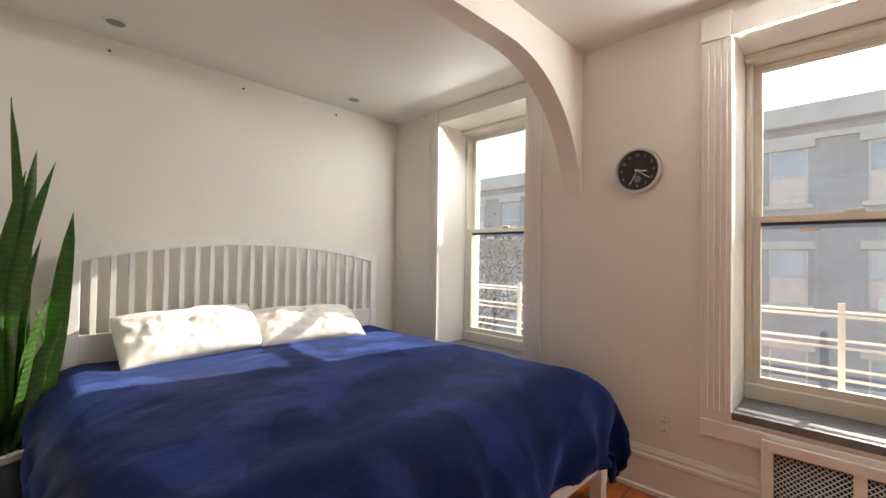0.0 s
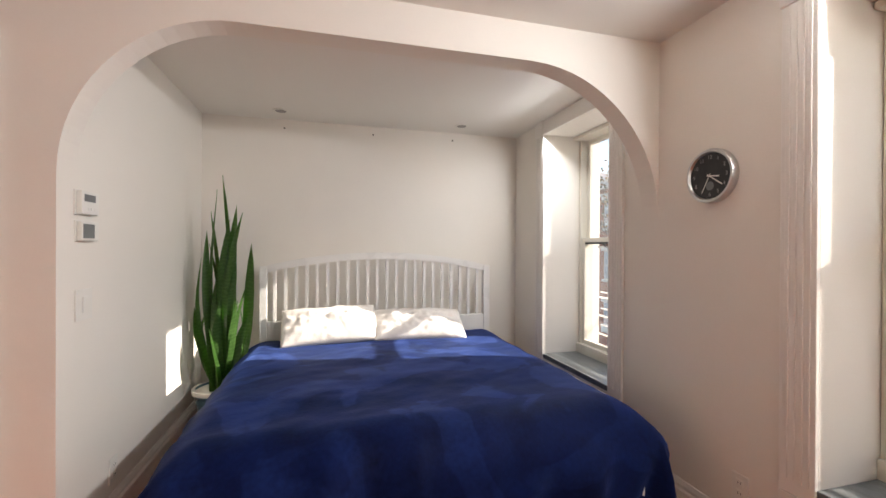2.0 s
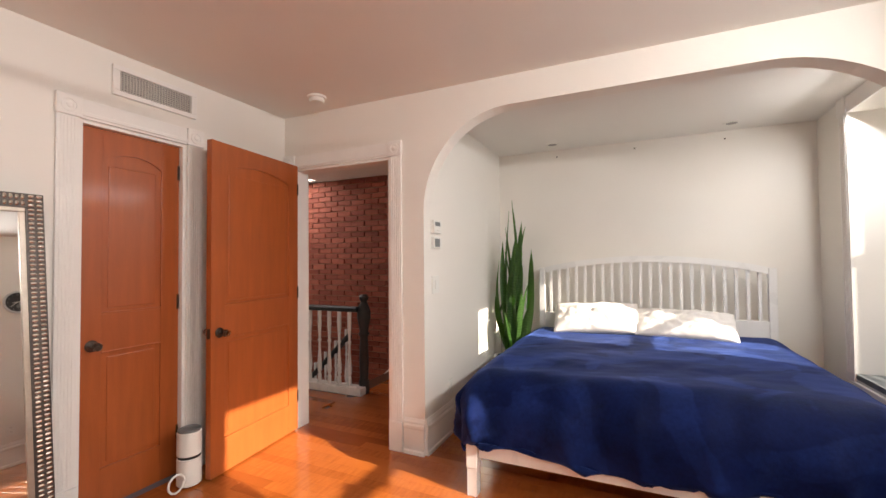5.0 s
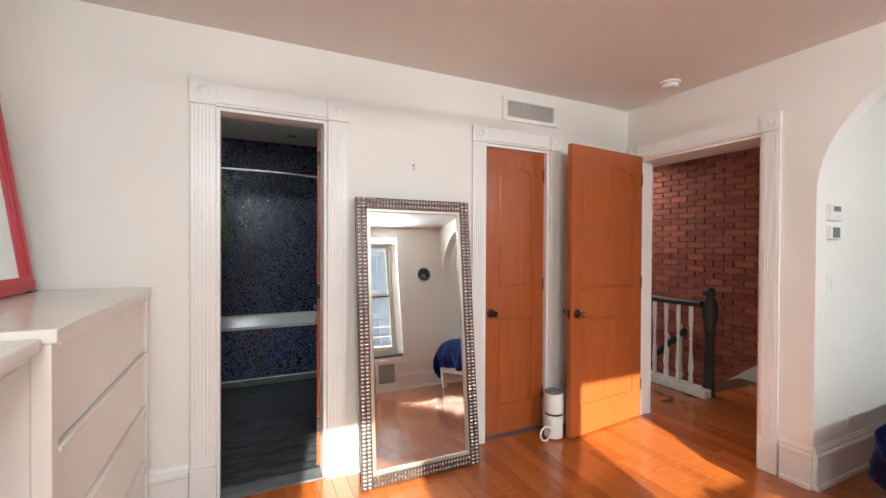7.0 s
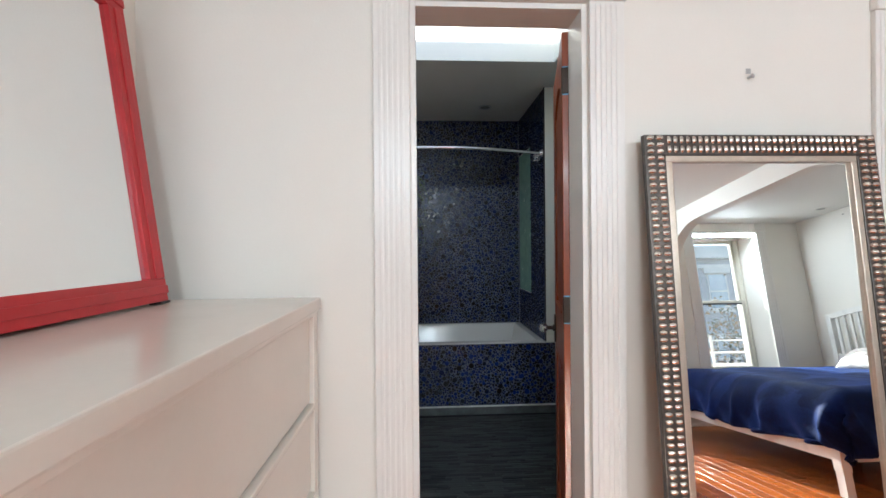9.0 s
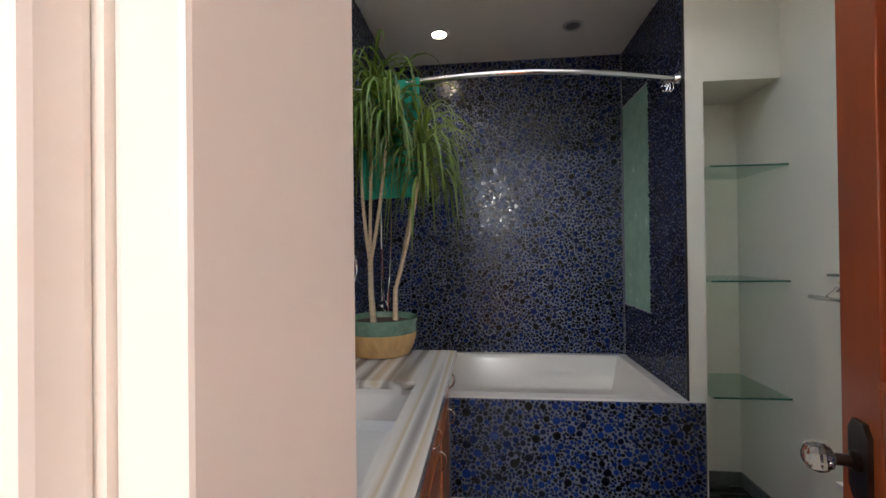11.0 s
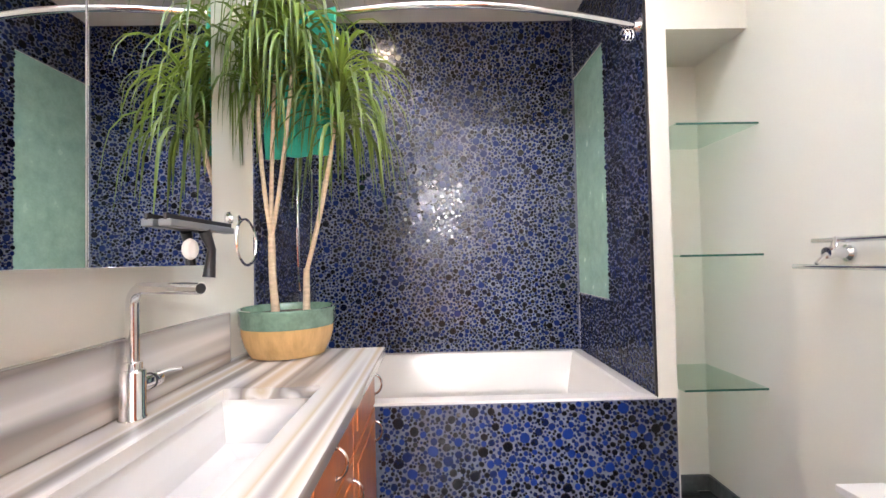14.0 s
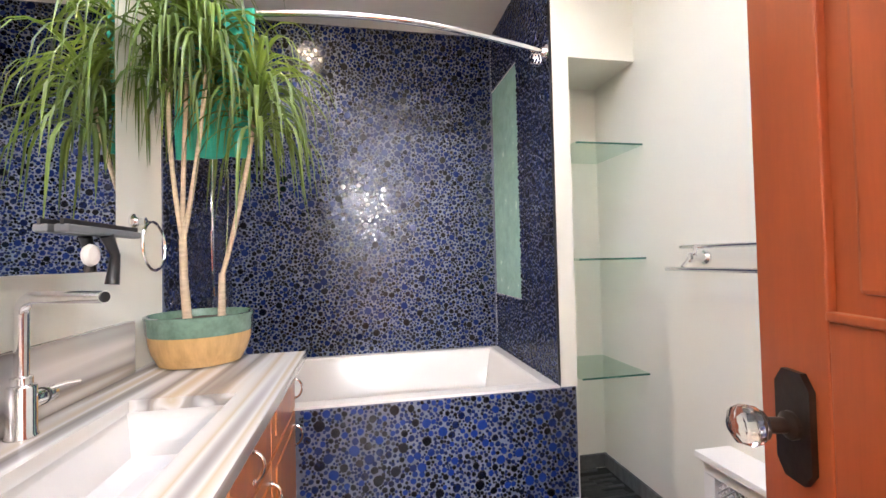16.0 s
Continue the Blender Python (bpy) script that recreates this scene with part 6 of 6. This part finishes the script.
facade("row_house", -15.0, -8.6, 17.6, 5.2, FAC, 1)
facade("row_house", -8.6, -2.2, 17.6, 6.0, material("painted_facade", (0.44, 0.45, 0.48), 0.9, vary=0.2, scale=0.7, bump=0.3), 2)
facade("row_house", -2.2, 4.6, 17.6, 6.0, FAC, 3)
facade("row_house", 4.6, 11.0, 17.6, 5.9, FAC, 6)
facade("row_house", -22.0, -15.0, 17.6, 5.6, material("brick_facade", (0.30, 0.12, 0.08), 0.9, vary=0.25, scale=1.5, bump=0.3), 4)
facade("row_house", -30.0, -22.0, 17.6, 6.2, FAC, 5)
solid("pavement", boxm((-60, 13.5, -7.52), (60, 17.6, -7.36), 0.02), FAC2, "grey concrete pavement across the street", "pavement")

# neighbouring brick return seen edge-on past the alcove window
nb = thing("neighbour_house", (-4.2, 3.9, -7.5), "red brick side of the adjoining house", "house")
part("wall", boxm((-6.5, 3.31, -7.5), (-3.6, 4.25, 6.0)), material("neighbour_brick", (0.30, 0.10, 0.065), 0.85, vary=0.3, scale=14, bump=0.6, bump_scale=40), nb)

TBARK = material("street_bark", (0.10, 0.08, 0.06), 0.9, vary=0.3, scale=8, bump=0.6)
TLEAF = material("street_leaves", (0.10, 0.12, 0.035), 0.6, vary=0.5, scale=2, per="island", second=(0.30, 0.16, 0.05))


def tree(x, y, seed):
    t = thing("street_tree", (x, y, -7.5), "street tree with thin autumn foliage", "tree", "street trees")
    rng = random.Random(seed)
    bm = bmesh.new()
    leaves = bmesh.new()

    def limb(p, d, ln, r, depth):
        pts = [Vector(p)]
        for k in range(4):
            d = (d + Vector((rng.uniform(-1, 1), rng.uniform(-1, 1), rng.uniform(-0.4, 0.6))) * 0.16).normalized()
            pts.append(pts[-1] + d * ln / 4)
        tube(bm, pts, r, 6, [r * (1 - 0.13 * k) for k in range(5)])
        if depth:
            for _ in range(3):
                nd = (d + Vector((rng.uniform(-1, 1), rng.uniform(-1, 1), rng.uniform(-0.3, 0.7))) * 0.8).normalized()
                limb(pts[rng.choice((2, 3, 4))], nd, ln * rng.uniform(0.55, 0.8), r * 0.5, depth - 1)
        if depth <= 1:
            for _ in range(26):
                c = pts[rng.choice((2, 3, 4))] + Vector((rng.gauss(0, 0.35), rng.gauss(0, 0.35), rng.gauss(0, 0.3)))
                a = Vector((rng.uniform(-1, 1), rng.uniform(-1, 1), rng.uniform(-1, 1))).normalized() * 0.075
                b = a.cross(Vector((rng.uniform(-1, 1), rng.uniform(-1, 1), rng.uniform(-1, 1)))).normalized() * 0.045
                leaves.faces.new([leaves.verts.new(c + q) for q in (-a, b, a, -b)])
    limb((x, y, -7.5), Vector((0, 0, 1)), 6.2, 0.17, 4)
    part("trunk", bm, TBARK, t)
    tagged(part("crown", leaves, TLEAF, t, "thin yellow-green foliage"), kind="stuff")


tree(-9.2, 10.2, 3)
tree(13.5, 13.0, 9)

# ---- pieces of floors and walls ----
def shared(name, bm, mat):
    return finish(bm, name, mat)


def piece(name, me, parent, m):
    ob = new(name, me)
    ob.parent = parent
    ob.matrix_basis = m
    return ob


floor = bpy.data.objects["floor"]
rng = random.Random(2)
board = {}
BW_ = 0.083
count = 0
x = -2.45
while x < 2.94:
    y = -1.22 - rng.uniform(0, 0.8) if x > -0.70 else -1.02 - rng.uniform(0, 0.5)
    top = NY
    while y < top:
        ln = rng.choice((0.9, 1.3, 1.7, 2.1))
        a = max(y, SX + 0.0 if x > -0.70 else (-3.5 if x > -1.5 else -1.02))
        b = min(y + ln, top)
        if b - a > 0.02:
            key = round(b - a, 3)
            if key not in board:
                bm = boxm((0.0006, 0.0006, -0.014), (BW_ - 0.0006, key - 0.0006, 0.0))
                es = [e for e in bm.edges if all(v.co.z > -0.001 for v in e.verts)]
                bmesh.ops.bevel(bm, geom=es, offset=0.0009, segments=1, affect="EDGES")
                board[key] = shared("floor_board", bm, FLOOR)
            piece("floor_board", board[key], floor, pose(x, a, rng.uniform(-0.0006, 0.0)))
            count += 1
        y += ln
    x += BW_
hallf = bpy.data.objects["floor_hall"]
x = -1.49
while x < -0.70:
    bm = boxm((0.0006, 0, -0.014), (BW_ - 0.0006, 2.395, 0.0))
    piece("floor_board", shared("floor_board", bm, FLOOR), hallf, pose(x, -3.5, 0))
    x += BW_
del x

# hall bricks: running bond, the ones in view as pieces
wall = bpy.data.objects["wall_hall_brick"]
bricks = []
for k in range(5):
    bm = boxm((0, 0.0, 0.0), (0.018, 0.198, 0.056), 0.004)
    for v in bm.verts:
        v.co += Vector((noise.noise(v.co * 31 + Vector((k, 0, 0))), noise.noise(v.co * 23 + Vector((0, k, 0))), noise.noise(v.co * 27 + Vector((0, 0, k))))) * 0.004
    bricks.append(shared("brick", bm, BRICKM))
rest = bmesh.new()
made = 0
row = 0
z = -1.3
while z < 2.42:
    y = -2.75 + (0.104 if row % 2 else 0.0)
    while y < 0.03:
        if -2.35 < y < -0.62 and z > 0.1 and made < 300:
            piece("brick", bricks[rng.randrange(5)], wall, pose(-2.518 + rng.uniform(-0.003, 0.003), y + rng.uniform(-0.003, 0.003), z + rng.uniform(-0.002, 0.002)))
            made += 1
        else:
            box(rest, (-2.518, y, z), (-2.50 + rng.uniform(-0.003, 0.003), y + 0.198, z + 0.056))
        y += 0.208
    z += 0.0675
    row += 1
me = finish(rest, "bricks_rest", BRICKM2)
o = new("bricks_rest", me)
o.parent = wall
tagged(o, "further bricks of the stair wall", kind="stuff")

# slate strips of the bathroom floor
bf = bpy.data.objects["floor_bath"]
strip = {ln: shared("stone_strip", boxm((0, 0, -0.008), (ln - 0.002, 0.0185, 0.0)), SLATEF) for ln in (0.08, 0.12, 0.16, 0.2)}
rest = bmesh.new()
made = 0
y = -3.32
while y < -1.23:
    x = BW - rng.uniform(0, 0.15)
    while x < 2.43:
        ln = rng.choice((0.08, 0.12, 0.16, 0.2))
        zz = rng.uniform(-0.0012, 0.0008)
        if x > BW and (y > -2.96 or x + ln < 1.21):
            if made < 300 and -2.6 < y < -1.9 and x > 1.45:
                piece("stone_strip", strip[ln], bf, pose(x, y, zz))
                made += 1
            else:
                box(rest, (x, y, -0.008), (x + ln - 0.002, y + 0.0185, zz))
        x += ln
    y += 0.0205
o = new("stone_strips_rest", finish(rest, "stone_strips_rest", SLATEF2))
o.parent = bf
tagged(o, "further grey stone strips", kind="stuff")


# glass pebble tiles: round pieces of four sizes packed at random
def pack(w, h, seed, scale=1.0, hole=None):
    r_ = random.Random(seed)
    cell = 0.045
    grid = {}
    out = []
    area = w * h / (scale * scale)
    for rad, tries in ((0.0185, 40), (0.0135, 150), (0.0100, 700), (0.0075, 2600), (0.0055, 7500), (0.0042, 6000)):
        rad *= scale
        for _ in range(int(tries * area * 1.7)):
            r = rad * r_.uniform(0.9, 1.1)
            x, y = r_.uniform(r, w - r), r_.uniform(r, h - r)
            if hole and hole(x, y):
                continue
            cx, cy = int(x / cell), int(y / cell)
            ok = True
            for gx in (cx - 1, cx, cx + 1):
                for gy in (cy - 1, cy, cy + 1):
                    for px, py, pr in grid.get((gx, gy), ()):
                        d = r + pr + 0.0006
                        if (px - x) ** 2 + (py - y) ** 2 < d * d:
                            ok = False
                            break
                    if not ok:
                        break
                if not ok:
                    break
            if ok:
                grid.setdefault((cx, cy), []).append((x, y, r))
                out.append((x, y, r))
    return out


def pebble_mesh(items, to_world, seed, name, seg=8):
    """Low rounded discs on a plane, joined into one mesh."""
    r_ = random.Random(seed)
    vs, fs = [], []
    for x, y, r in items:
        a0 = r_.uniform(0, 6.28)
        jit = [r_.uniform(0.90, 1.10) for _ in range(seg)]
        n = len(vs)
        tx, ty = r_.uniform(-0.035, 0.035), r_.uniform(-0.035, 0.035)
        for f, hgt in ((1.10, 0.0), (1.07, 0.0024), (0.92, 0.0036)):
            for k in range(seg):
                a = a0 + k * 2 * math.pi / seg
                dx, dy = f * r * jit[k] * math.cos(a), f * r * jit[k] * math.sin(a)
                vs.append(to_world(x + dx, y + dy, hgt + (tx * dx + ty * dy if hgt else 0)))
        for q in (0, seg):
            for k in range(seg):
                k2 = (k + 1) % seg
                fs.append((n + q + k, n + q + k2, n + q + seg + k2, n + q + seg + k))
        fs.append(tuple(n + 2 * seg + k for k in range(seg)))
    me = bpy.data.meshes.new(name)
    me.from_pydata(vs, [], fs)
    me.materials.append(PEBBLE if name != "glass_pebble" else PEBBLE1)
    for p in me.polygons:
        p.use_smooth = len(p.vertices) == 4
    return me


back = bpy.data.objects["wall_bath_back"]
W, H = BE - TILES, BZ - 0.54
items = pack(W, H, 21)
o = new("pebbles_back", pebble_mesh(items, lambda u, v, d: (TILES + u, TILEB - 0.006 + d, 0.54 + v), 3, "pebbles_back"))
o.parent = back
tagged(o, "dark blue glossy glass pebbles", kind="stuff")
side = bpy.data.objects["wall_tub_side"]
D = -3.0 - TILEB
items = pack(D, H, 22, hole=lambda u, v: -0.01 < u < 0.435 and 0.33 < v < 1.63)
o = new("pebbles_side", pebble_mesh(items, lambda u, v, d: (TILES - 0.006 + d, TILEB + u, 0.54 + v), 4, "pebbles_side"))
o.parent = side
tagged(o, "dark blue glossy glass pebbles", kind="stuff")
east = bpy.data.objects["wall_bath_east"]
items = pack(D - 0.03, H, 24)
o = new("pebbles_east", pebble_mesh(items, lambda u, v, d: (BE - 0.004 - d, TILEB + u, 0.552 + v), 6, "pebbles_east"))
o.parent = east
tagged(o, "dark blue glossy glass pebbles", kind="stuff")
o = new("tile_bed", finish(boxm((BE - 0.004, TILEB, 0.552), (BE, -3.03, BZ)), "tile_bed", GROUT))
o.parent = east
base = boxm((TILES - 0.0066, TILEB, 0.88 - 0.34), (TILES - 0.0058, -3.42, 0.88))
box(base, (TILES - 0.0066, -3.42, 0.54), (TILES - 0.0058, -3.0, BZ))
box(base, (TILES - 0.0066, TILEB, 2.16), (TILES - 0.0058, -3.42, BZ))
o = new("tile_bed", finish(base, "tile_bed", GROUT))
o.parent = side
items = pack(2.37 - 1.225, 0.538 - 0.070, 23)
items.sort(key=lambda c: -c[2])
protos = []
for k in range(6):
    protos.append(pebble_mesh([(0, 0, 0.01)], lambda u, v, d: (u, d, v), 30 + k, "glass_pebble"))
for i, (u, v, r) in enumerate(items[:300]):
    o = piece("glass_pebble", protos[i % 6], panel, Matrix.Translation((1.225 + u, TUBY - 0.004, 0.070 + v)) @ Matrix.Diagonal((r / 0.01, 1, r / 0.01, 1)))
o = new("pebbles_front", pebble_mesh(items[300:], lambda u, v, d: (1.225 + u, TUBY - 0.004 + d, 0.070 + v), 5, "pebbles_front"))
o.parent = panel
tagged(o, "small dark blue glass pebbles", kind="stuff")
